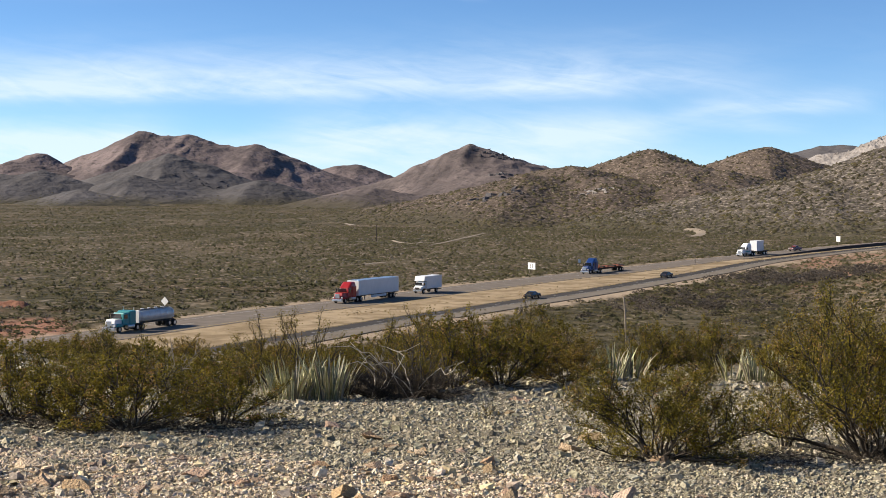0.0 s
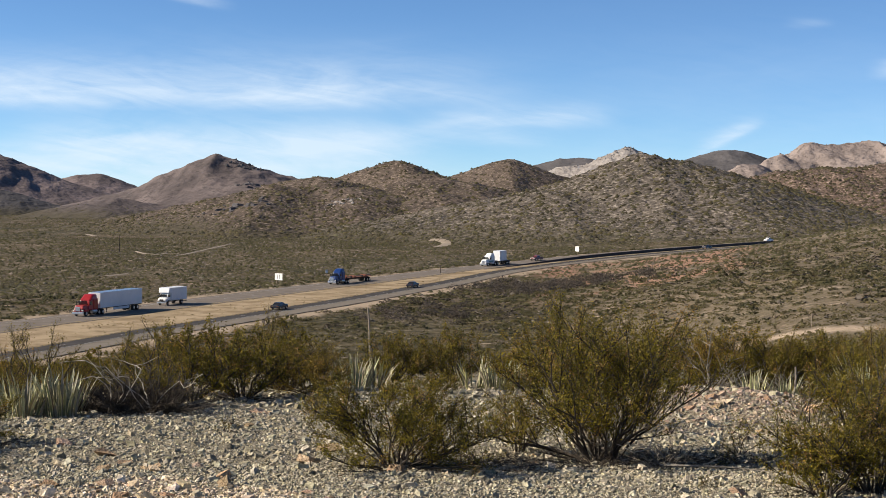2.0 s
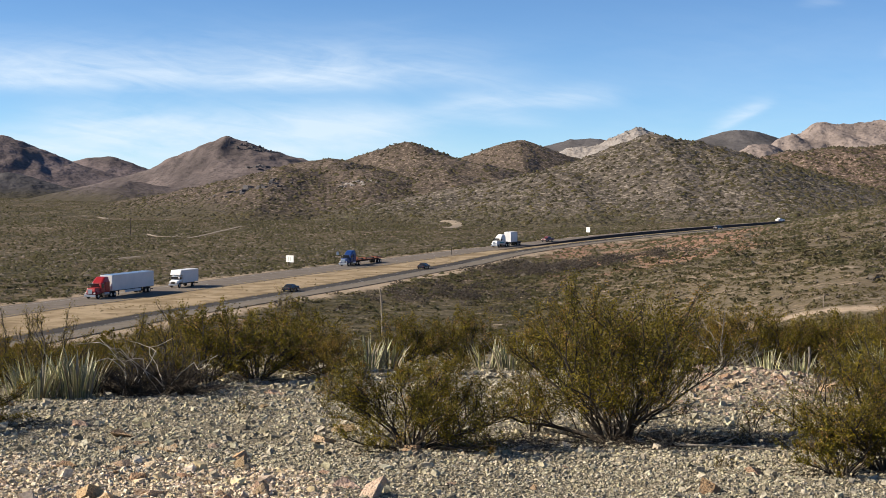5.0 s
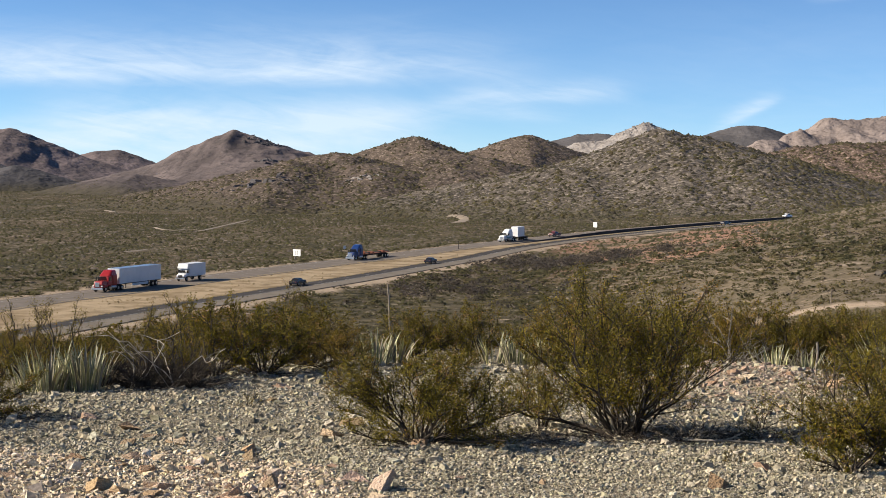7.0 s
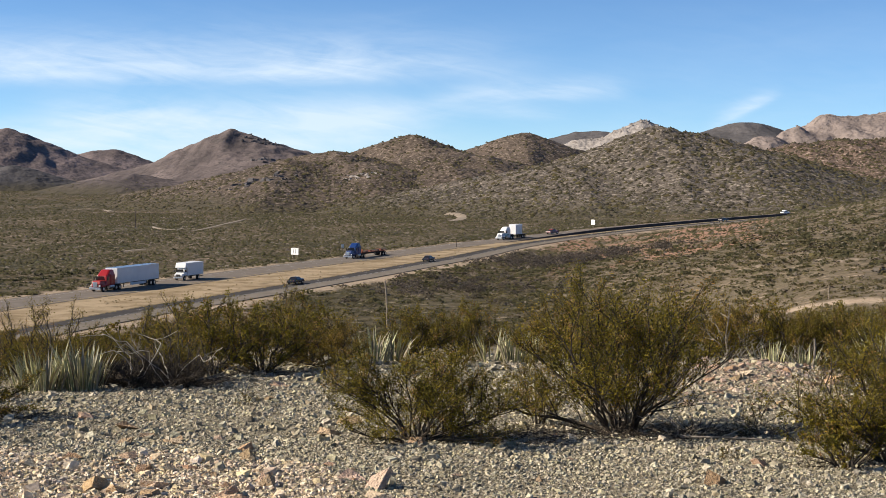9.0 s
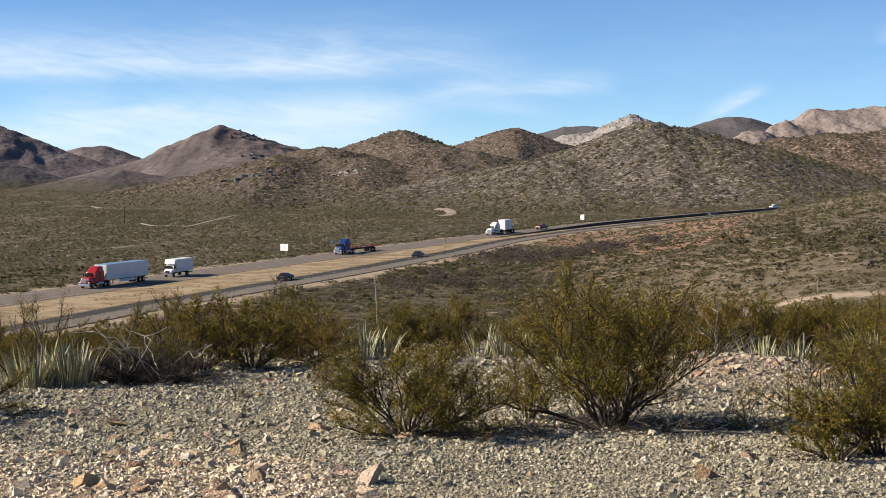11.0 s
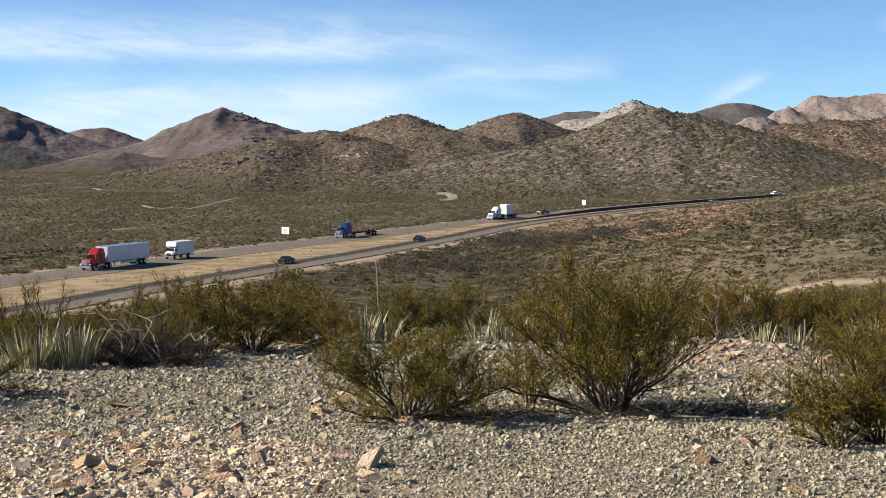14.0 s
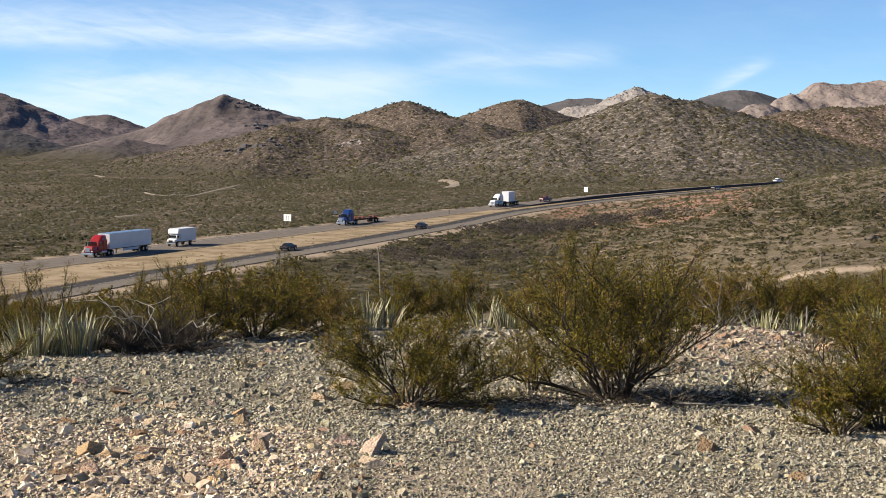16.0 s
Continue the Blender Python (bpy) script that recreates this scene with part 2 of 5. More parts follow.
M_HILLSCRUB = material("hill_scrub_leaf", (0.040, 0.036, 0.016), (0.070, 0.059, 0.029), 0.05, 5, 0.8, vary=0.5, spec=0.2)
M_SCRUB_GREY = material("grey_scrub", (0.093, 0.078, 0.060), (0.149, 0.126, 0.099), 0.2, 5, 0.9, vary=0.4, spec=0.15)
M_THICKET = leafy(material("dark_leafless_thicket", (0.080, 0.068, 0.056), (0.140, 0.120, 0.100), 0.3, 5, 0.9, vary=0.35, spec=0.1), 0.5)
M_GRASS = material("dry_yellow_grass", (0.20, 0.148, 0.086), (0.34, 0.265, 0.170), 0.14, 9, 0.95, 0.04, 5, spread=0.10, fine=((0.165, 0.125, 0.075), 0.22, 0.57), spec=0.1)
M_TUFT = leafy(material("straw_tuft", (0.27, 0.21, 0.12), (0.38, 0.31, 0.19), 3, 3, 0.9, vary=0.3, spec=0.1), 0.5)
M_ASPHALT_OLD = material("worn_grey_asphalt", (0.131, 0.112, 0.094), (0.182, 0.158, 0.134), 0.35, 8, 0.9, 0.004, 30, fine=((0.156, 0.143, 0.129), 0.12, 0.62), spec=0.06)
M_ASPHALT = material("dark_asphalt", (0.040, 0.037, 0.035), (0.068, 0.061, 0.056), 0.4, 8, 0.85, 0.004, 30, spec=0.08)
M_SHOULDER = material("pale_shoulder", (0.139, 0.120, 0.097), (0.187, 0.164, 0.135), 0.4, 8, 0.9, 0.004, 30, spec=0.06)
M_LINE = material("road_paint", (0.298, 0.293, 0.274), (0.374, 0.370, 0.355), 3, 6, 0.7)
M_YLINE = material("yellow_road_paint", (0.385, 0.266, 0.042), (0.455, 0.322, 0.070), 3, 6, 0.7)
M_BARRIER = material("dark_weathered_steel", (0.030, 0.024, 0.022), (0.060, 0.045, 0.038), 0.5, 6, 0.8)
M_SIGN = material("white_sign_face", (0.626, 0.626, 0.609), (0.713, 0.713, 0.696), 2, 4, 0.5)
M_BAR = material("dark_sign_bar", (0.10, 0.10, 0.10), (0.16, 0.16, 0.16), 2, 4, 0.5)
M_POST = material("weathered_post", (0.174, 0.139, 0.104), (0.313, 0.261, 0.209), 6, 6, 0.9, 0.003, 60)
M_WHITE = material("white_paint", (0.609, 0.618, 0.626), (0.696, 0.696, 0.696), 0.5, 6, 0.4, spec=0.5)
M_RED = material("red_paint", (0.256, 0.009, 0.011), (0.317, 0.015, 0.015), 0.6, 5, 0.3, spec=0.5)
M_BLUE = material("blue_paint", (0.006, 0.026, 0.115), (0.010, 0.039, 0.157), 0.6, 5, 0.3, spec=0.5)
M_TEAL = material("teal_paint", (0.013, 0.174, 0.191), (0.026, 0.235, 0.252), 0.6, 5, 0.35, spec=0.5)
M_CHROME = material("polished_metal", (0.55, 0.56, 0.58), (0.68, 0.69, 0.70), 1, 4, 0.28, metal=1.0)
M_TANK = material("brushed_tank_metal", (0.55, 0.55, 0.54), (0.68, 0.68, 0.67), 1, 4, 0.45, metal=0.3)
M_BLACK = material("black_paint", (0.010, 0.010, 0.012), (0.022, 0.022, 0.025), 0.6, 5, 0.25, spec=0.5)
M_GLASSD = material("dark_glass", (0.012, 0.015, 0.018), (0.02, 0.025, 0.03), 1, 2, 0.08, spec=0.8)
M_RUBBER = material("tyre_rubber", (0.018, 0.018, 0.018), (0.032, 0.031, 0.030), 6, 4, 0.9)
M_FRAME = material("dark_chassis", (0.025, 0.024, 0.024), (0.06, 0.05, 0.045), 1, 4, 0.7)
M_RUST = material("rusty_red_deck", (0.16, 0.055, 0.035), (0.25, 0.10, 0.06), 1, 5, 0.85)
M_LIGHT = material("lamp_lens", (0.62, 0.60, 0.55), (0.75, 0.74, 0.70), 2, 3, 0.15, spec=0.8)
M_CARRED = material("dark_red_paint", (0.10, 0.012, 0.010), (0.14, 0.018, 0.013), 0.6, 4, 0.3, spec=0.5)
M_SILVER = material("silver_paint", (0.42, 0.43, 0.44), (0.52, 0.53, 0.54), 0.6, 4, 0.35, metal=0.3)

# ---------------------------------------------------------------- mesh helpers
RNG = np.random.default_rng(7)


def sstep(a, b, v):
    k = np.clip((np.asarray(v, float) - a) / (b - a), 0, 1)
    return k * k * (3 - 2 * k)


def lattice(ix, iy, seed):
    h = (ix.astype(np.int64) * 374761393 + iy.astype(np.int64) * 668265263 + seed * 974634777) & 0x7FFFFFFF
    h = ((h ^ (h >> 13)) * 1274126177) & 0x7FFFFFFF
    return ((h ^ (h >> 16)) & 0xFFFF) / 65535.0


def vnoise(x, y, seed=0):
    """Value noise, 0 to 1."""
    ix, iy = np.floor(x), np.floor(y)
    fx, fy = x - ix, y - iy
    fx, fy = fx * fx * (3 - 2 * fx), fy * fy * (3 - 2 * fy)
    a, b = lattice(ix, iy, seed), lattice(ix + 1, iy, seed)
    c, d = lattice(ix, iy + 1, seed), lattice(ix + 1, iy + 1, seed)
    return (a + (b - a) * fx) * (1 - fy) + (c + (d - c) * fx) * fy


def fbm(x, y, octaves=4, seed=0):
    tot, amp, s = 0.0, 1.0, 0.0
    for i in range(octaves):
        tot, s = tot + amp * vnoise(x * 2 ** i, y * 2 ** i, seed + i), s + amp
        amp *= 0.5
    return tot / s


def mesh_np(name, verts, faces, mat, smooth=False):
    """A mesh from arrays; faces all have the same number of corners."""
    verts, faces = np.asarray(verts, np.float32), np.asarray(faces, np.int32)
    me = bpy.data.meshes.new(name)
    k = faces.shape[1]
    me.vertices.add(len(verts))
    me.vertices.foreach_set("co", verts.ravel())
    me.loops.add(faces.size)
    me.loops.foreach_set("vertex_index", faces.ravel())
    me.polygons.add(len(faces))
    me.polygons.foreach_set("loop_start", np.arange(0, faces.size, k, dtype=np.int32))
    me.polygons.foreach_set("loop_total", np.full(len(faces), k, np.int32))
    me.polygons.foreach_set("use_smooth", np.full(len(faces), smooth))
    me.update(calc_edges=True)
    me.validate()
    if mat:
        me.materials.append(mat)
    return me


def grid_faces(rows, cols):
    i = np.arange(rows * cols).reshape(rows, cols)
    return np.stack([i[:-1, :-1], i[:-1, 1:], i[1:, 1:], i[1:, :-1]], -1).reshape(-1, 4)


def part(name, bm, mat, parent, label="", smooth=False):
    """Links a bmesh, or a mesh, as one object under a thing or a part."""
    if isinstance(bm, bmesh.types.BMesh):
        me = bpy.data.meshes.new(name)
        bmesh.ops.recalc_face_normals(bm, faces=bm.faces)
        for f in bm.faces:
            f.smooth = smooth
        bm.to_mesh(me)
        bm.free()
        me.materials.append(mat)
    else:
        me = bm
    ob = new(name, me)
    ob.parent = parent
    return tagged(ob, label)


def box(centre, size, bevel=0.0, taper=None, bm=None):
    """A box; taper=(x0, x1, y) squeezes its top: front and rear pulled in by x1 and x0, sides by y."""
    bm = bm or bmesh.new()
    got = bmesh.ops.create_cube(bm, size=1.0)["verts"]
    for v in got:
        top = v.co.z > 0
        v.co = Vector((v.co.x * size[0], v.co.y * size[1], v.co.z * size[2]))
        if taper and top:
            v.co.x += taper[0] if v.co.x < 0 else -taper[1]
            v.co.y *= 1 - taper[2]
        v.co += Vector(centre)
    if bevel:
        edges = list({e for v in got for e in v.link_edges})
        bmesh.ops.bevel(bm, geom=edges, offset=bevel, segments=2, affect="EDGES", profile=0.6)
    return bm


def rod(p0, p1, r0, r1=None, sides=10, bm=None):
    bm = bm or bmesh.new()
    p0, p1 = Vector(p0), Vector(p1)
    d = p1 - p0
    m = Matrix.Translation((p0 + p1) / 2) @ d.to_track_quat("Z", "Y").to_matrix().to_4x4()
    bmesh.ops.create_cone(bm, cap_ends=True, segments=sides, radius1=r0, radius2=r0 if r1 is None else r1, depth=d.length, matrix=m)
    return bm


# ---------------------------------------------------------------- the lie of the land
CORRIDOR = [(-290, -594, -20.5), (-211, -303, -20.5), (-76, 180, -20.5), (-51.6, 260, -20.6), (-22.5, 340, -20.5), (-5, 380, -20.3), (23, 438, -19.2),
            (72, 504, -16.9), (142, 584, -14.8), (226, 675, -13.3), (340, 805, -12.2), (530, 975, -11.5)]


def spline(points, step=2.0):
    pts = [Vector(p) for p in points]
    pts = [2 * pts[0] - pts[1]] + pts + [2 * pts[-1] - pts[-2]]
    out = []
    for a, b, c, d in zip(pts, pts[1:], pts[2:], pts[3:]):
        n = max(2, int((c - b).length / step))
        for i in range(n):
            t = i / n
            out.append(0.5 * ((2 * b) + (c - a) * t + (2 * a - 5 * b + 4 * c - d) * t ** 2 + (3 * b - a - 3 * c + d) * t ** 3))
    out.append(pts[-2])
    return np.array(out)


LINE = spline(CORRIDOR)
tangent = np.gradient(LINE[:, :2], axis=0)
tangent /= np.linalg.norm(tangent, axis=1)[:, None]
RIGHT = np.stack([tangent[:, 1], -tangent[:, 0]], 1)      # points to the hill side

WIDTH = 1 - 0.16 * sstep(370, 470, LINE[:, 1])            # the corridor narrows where it climbs


CLOSE = 1 - 0.78 * sstep(300, 480, LINE[:, 1])            # and its median closes up


def beside(off, z=0.0):
    """The road's line moved sideways by off metres (towards the hill) and up by z."""
    off = np.where(off <= -6.0, off, np.where(off >= 8.2, off - 14.2 * (1 - CLOSE), -6.0 + (off + 6.0) * CLOSE))
    return np.column_stack([LINE[:, :2] + RIGHT * (off * WIDTH)[:, None], LINE[:, 2] + z])


def road_distance(x, y):
    """Signed offset from the corridor's middle line and the road's height there."""
    x, y = np.ravel(x), np.ravel(y)
    off, zed = np.full(len(x), 1e4), np.zeros(len(x))
    sub = LINE[::2]
    for s in range(0, len(x), 40000):
        px, py = x[s:s + 40000, None], y[s:s + 40000, None]
        d2 = (px - sub[None, :, 0]) ** 2 + (py - sub[None, :, 1]) ** 2
        k = d2.argmin(1)
        side = (x[s:s + 40000] - sub[k, 0]) * RIGHT[::2][k, 0] + (y[s:s + 40000] - sub[k, 1]) * RIGHT[::2][k, 1]
        o, c = np.sign(side) * np.sqrt(d2[np.arange(len(k)), k]) / WIDTH[::2][k], CLOSE[::2][k]
        off[s:s + 40000] = np.where(o <= -6.0, o, np.where(o >= 8.2 - 14.2 * (1 - c), o + 14.2 * (1 - c), -6.0 + (o + 6.0) / c))
        zed[s:s + 40000] = sub[k, 2]
    return off, zed


def land(x, y):
    """Height of the open land: the viewing hill, the valley and the low ridge on its near side."""
    x, y = np.asarray(x, float), np.asarray(y, float)
    r, az = np.hypot(x, y), np.arctan2(x, y)
    near = -0.077 * np.clip(y, -60, 400) + 0.10 * (fbm(x * 0.35, y * 0.35, 4, 3) - 0.5) * sstep(4, 10, r)
    near = near + 0.45 * (fbm(x * 0.06 + 9, y * 0.06, 3, 5) - 0.5) * sstep(18, 40, r)
    near = near + 0.42 * np.exp(-(((x - 4.5) / 1.9) ** 2 + ((y - 22.6) / 2.6) ** 2))
    valley = -20.9 + 6.3 * sstep(20, 170, x) * sstep(400, 620, y) + 1.6 * (fbm(x * 0.012, y * 0.012, 4, 11) - 0.5)
    valley = valley + 0.004 * np.clip(r - 1100, 0, 4000)
    ridge = -7.0 - 2.3 * sstep(100, 320, r) + 1.8 * (fbm(x * 0.02, y * 0.02, 4, 21) - 0.5)
    ridge = ridge + 5.5 * sstep(0.19, 0.33, az) * sstep(280, 440, r)
    w = sstep(0.02, 0.31, az) * (1 - sstep(2.0, 2.8, az)) * (1 - sstep(450, 590, r))
    far = valley * (1 - w) + ridge * w
    k = sstep(30, 190, r)
    return near * (1 - k) + far * k


def ground_z(x, y):
    """Height of the ground sheet, with the roadbed cut into the land."""
    x, y = np.atleast_1d(np.asarray(x, float)), np.atleast_1d(np.asarray(y, float))
    z = land(x, y).ravel()
    off, rz = road_distance(x, y)
    k = 1 - sstep(23, 46, np.abs(off))
    return (z * (1 - k) + (rz - 0.12) * k).reshape(x.shape)


fine_az = np.arange(-31.0, 22.01, 0.2)
coarse = np.arange(22.0 + 4, 360 - 31.0 - 1, 4.0)
AZ = np.radians(np.concatenate([fine_az, coarse, [329.0]]))
RAD = np.concatenate([[0.0003, 0.2], 0.6 * 1.026 ** np.arange(349)])
gx, gy = RAD[:, None] * np.sin(AZ)[None], RAD[:, None] * np.cos(AZ)[None] - 0.45
gz = ground_z(gx, gy)
ground = new("ground", mesh_np("ground", np.stack([gx, gy, gz], -1).reshape(-1, 3), grid_faces(*gx.shape)[:, ::-1], M_GROUND, True))
tagged(ground, "stony desert hilltop falling to a scrub-covered valley floor", "ground", kind="structure")


def bare(x, y):
    """Where pale bare dirt shows: worn tracks, clearings and the road's verges; also a mound face paled for sunlight.
    """
    r, az = np.hypot(x, y), np.arctan2(x, y)
    off, _ = road_distance(x, y)
    off = off.reshape(np.shape(x))
    n = fbm(x * 0.05, y * 0.05, 4, 31)
    k = sstep(0.56, 0.68, fbm(x * 0.045, y * 0.016, 4, 31)) * 0.10 * sstep(150, 230, r)
    k = np.maximum(k, sstep(0.55, 0.66, fbm(x * 0.10, y * 0.06, 4, 31)) * 0.14 * sstep(60, 80, r) * (1 - sstep(150, 230, r)))
    slope = sstep(0.04, 0.12, az) * (1 - sstep(1.0, 1.5, az)) * sstep(58, 75, r) * (1 - sstep(430, 520, r))
    k = np.maximum(k, slope * 0.24)
    verge = (1 - sstep(1.5, 4, np.abs(np.abs(off + 1.4) - 20.4) + 6 * (n - 0.5)))
    k = np.maximum(k, verge * 0.9)
    band = (1 - sstep(2, 5, np.abs(r - 117 + 150 * (az - 0.25)) + 6 * (n - 0.5))) * sstep(0.175, 0.20, az) * (1 - sstep(0.29, 0.31, az))
    k = np.maximum(k, band)
    tan = sstep(0.42, 0.60, fbm(x * 0.22, y * 0.22, 4, 95)) * (1 - sstep(-0.5, 2.0, x)) * (1 - sstep(11.5, 15.0, r))
    # paler colour painted on the mound's near face, in place of sunlight
    mound = np.exp(-(((x - 4.5) / 1.7) ** 2 + ((y - 21.8) / 2.0) ** 2))
    return np.maximum(np.maximum(k, tan * 0.75), mound * 0.8)


def reddish(x, y):
    r, az = np.hypot(x, y), np.arctan2(x, y)
    k = (1 - sstep(0.05, 0.09, np.abs(az - 0.145))) * sstep(290, 330, r) * (1 - sstep(440, 480, r))
    k = np.maximum(k, (1 - sstep(0.02, 0.04, np.abs(az + 0.455))) * sstep(205, 215, r) * (1 - sstep(260, 275, r)))
    return k * sstep(0.42, 0.55, fbm(x * 0.06, y * 0.06, 4, 41))


def gravelly(x, y):
    r = np.hypot(x, y)
    return 1 - sstep(36, 62, r + 14 * (fbm(x * 0.1, y * 0.1, 3, 51) - 0.5))


for attr, fn in (("gravel", gravelly), ("pale", bare), ("red", reddish)):
    a = ground.data.attributes.new(attr, "FLOAT", "POINT")
    a.data.foreach_set("value", np.ascontiguousarray(fn(gx, gy).ravel(), np.float32))

# ---------------------------------------------------------------- highway


def ribbon(name, off0, off1, z, mat, parent=None, sl=slice(None), cols=3, thick=0.10):
    """A strip along the road between two offsets, with its edges turned down."""
    cross = [(off0, z - thick)] + [(off0 + (off1 - off0) * i / (cols - 1), z) for i in range(cols)] + [(off1, z - thick)]
    v = np.stack([beside(o, h)[sl] for o, h in cross], 1)
    rows, c = v.shape[:2]
    ob = new(name, mesh_np(name, v.reshape(-1, 3), grid_faces(rows, c), mat))
    ob.parent = parent
    return ob


far_road = tagged(ribbon("road", -20.3, -8.2, 0.02, M_ASPHALT_OLD), "worn grey asphalt carriageway of a divided highway", "road", kind="structure")
near_road = tagged(ribbon("road", 8.2, 12.9, 0.02, M_ASPHALT), "dark asphalt carriageway nearest to the hill", "road", kind="structure")
tagged(ribbon("shoulder", 12.9, 17.6, 0.016, M_SHOULDER), "pale paved road shoulder beside the dark carriageway", "shoulder", kind="structure")
median = tagged(ribbon("median", -8.2, 8.2, -0.03, M_GRASS, cols=7, thick=0.2), "dry yellow grass median between the carriageways", "median", kind="structure")
for off, parent, mat in ((-18.4, far_road, M_LINE), (-9.3, far_road, M_YLINE), (8.6, near_road, M_YLINE), (12.6, near_road, M_LINE)):
    ribbon("edge_line", off - 0.06, off + 0.06, 0.026, mat, parent, cols=2, thick=0.003)
for off, parent in ((-13.8, far_road), (10.6, near_road)):
    a, b = beside(off - 0.07, 0.028), beside(off + 0.07, 0.028)
    quads = [(a[i], a[i + 1], b[i + 1], b[i]) for i in range(250, len(a) - 2, 6)]
    part("lane_dash", mesh_np("lane_dash", np.array(quads).reshape(-1, 3), np.arange(4 * len(quads)).reshape(-1, 4), M_LINE), M_LINE, parent)["kind"] = "stuff"

# low dark barrier between the carriageways where the road climbs and bends
iy = np.where((LINE[:, 1] > 425) & (LINE[:, 1] < 760))[0]
cross = [(-7.4, 0.0), (-7.3, 0.55), (-7.1, 1.0), (-6.7, 1.0), (-6.4, 0.5), (-6.2, 0.0)]
grow = np.clip(np.arange(len(iy)) / 35.0, 0.05, 1)[:, None, None]
bv = np.stack([beside(o, 0)[iy] + np.array([0, 0, 1.0]) * (h * 1.0) for o, h in cross], 1)
bz = LINE[iy, 2][:, None]
bv[:, :, 2] = bz - 0.1 + (bv[:, :, 2] - bz) * grow[:, :, 0]
barrier = new("median_barrier", mesh_np("median_barrier", bv.reshape(-1, 3), grid_faces(len(iy), len(cross)), M_BARRIER))
tagged(barrier, "low dark weathered barrier between the highway's carriageways", "barrier", kind="structure")

M_TRACK = material("pale_track_dirt", (0.195, 0.156, 0.116), (0.300, 0.250, 0.190), 0.5, 8, 0.95, 0.02, 4)


def surface(x, y):
    """The ground, or the foot of a hill where that stands higher."""
    z = ground_z(x, y)
    for _, peaks, rough, seed, blend, (x0, x1, y0, y1) in HILLS:
        inside = (x > x0) & (x < x1) & (y > y0) & (y < y1)
        z = np.where(inside, np.maximum(z, hill_height(peaks, x, y, rough, seed, blend)), z)
    return z


TRACKS = []


def track(points, width, label):
    p = spline([(x, y, 0) for x, y in points], 1.5)
    t = np.gradient(p[:, :2], axis=0)
    t /= np.linalg.norm(t, axis=1)[:, None]
    TRACKS.append(p[::2, :2])
    side = np.stack([t[:, 1], -t[:, 0]], 1)
    wid = width * (0.75 + 0.5 * fbm(p[:, 0] * 0.1, p[:, 1] * 0.1, 3, 99))[:, None]
    rows = []
    for s in (-0.5, -0.2, 0.2, 0.5):
        q = p[:, :2] + side * wid * s
        rows.append(np.column_stack([q, surface(q[:, 0], q[:, 1]) + 0.22 - 0.20 * abs(2 * s) ** 3]))
    ob = new("dirt_track", mesh_np("dirt_track", np.stack(rows, 1).reshape(-1, 3), grid_faces(len(p), 4), M_TRACK, True))
    return tagged(ob, label, "dirt track", kind="structure")



# ---------------------------------------------------------------- hills and mountains


def rock_material(name, low, high, spot, spot_scale, thresh, size, fine=None):
    """Rock and soil of a hill, grown over by the valley's low plants round its foot."""
    m = material(name, low, high, size, 10, 0.95, 4.0, size * 6, spread=0.12, fine=(spot, spot_scale, thresh), spec=0.1)
    n, l = m.node_tree.nodes, m.node_tree.links
    bs = n["Principled BSDF"]
    at = n.new("ShaderNodeAttribute")
    at.attribute_name = "foot"
    x = n.new("ShaderNodeMix")
    x.data_type = "RGBA"
    l.new(at.outputs["Fac"], x.inputs["Factor"])
    l.new(bs.inputs["Base Color"].links[0].from_socket, x.inputs["A"])
    x.inputs["B"].default_value = (0.064, 0.056, 0.036, 1)
    l.new(x.outputs["Result"], bs.inputs["Base Color"])
    return m


# the far rock's base colours hold the purplish tint of distance haze
M_FAR = rock_material("hazed_brown_mountain", (0.092, 0.076, 0.077), (0.192, 0.153, 0.150), (0.094, 0.080, 0.076), 0.16, 0.53, 0.012)
M_DARKHILL = rock_material("hazed_dark_mountain", (0.060, 0.058, 0.061), (0.108, 0.101, 0.103), (0.074, 0.069, 0.067), 0.12, 0.55, 0.012)
M_MIDHILL = rock_material("scrubby_hill", (0.063, 0.050, 0.040), (0.109, 0.085, 0.068), (0.221, 0.177, 0.145), 0.42, 0.53, 0.02)
M_NEARHILL = rock_material("near_scrubby_hill", (0.066, 0.057, 0.046), (0.120, 0.101, 0.083), (0.235, 0.202, 0.170), 0.40, 0.52, 0.03)
M_REDHILL = rock_material("reddish_hill", (0.083, 0.061, 0.048), (0.136, 0.098, 0.077), (0.273, 0.209, 0.172), 0.46, 0.53, 0.03)
M_GRANITE = rock_material("pale_granite", (0.215, 0.193, 0.176), (0.330, 0.302, 0.280), (0.175, 0.152, 0.132), 0.16, 0.54, 0.03)
M_PINK = rock_material("pinkish_granite", (0.163, 0.135, 0.124), (0.253, 0.209, 0.189), (0.134, 0.112, 0.101), 0.16, 0.54, 0.02)
# same haze tint mixed into a darker rock colour
M_CONE = rock_material("hazed_grey_brown_mountain", (0.076, 0.064, 0.063), (0.156, 0.127, 0.122), (0.074, 0.064, 0.061), 0.16, 0.53, 0.012)
BASE = -23.0
HILLS = []


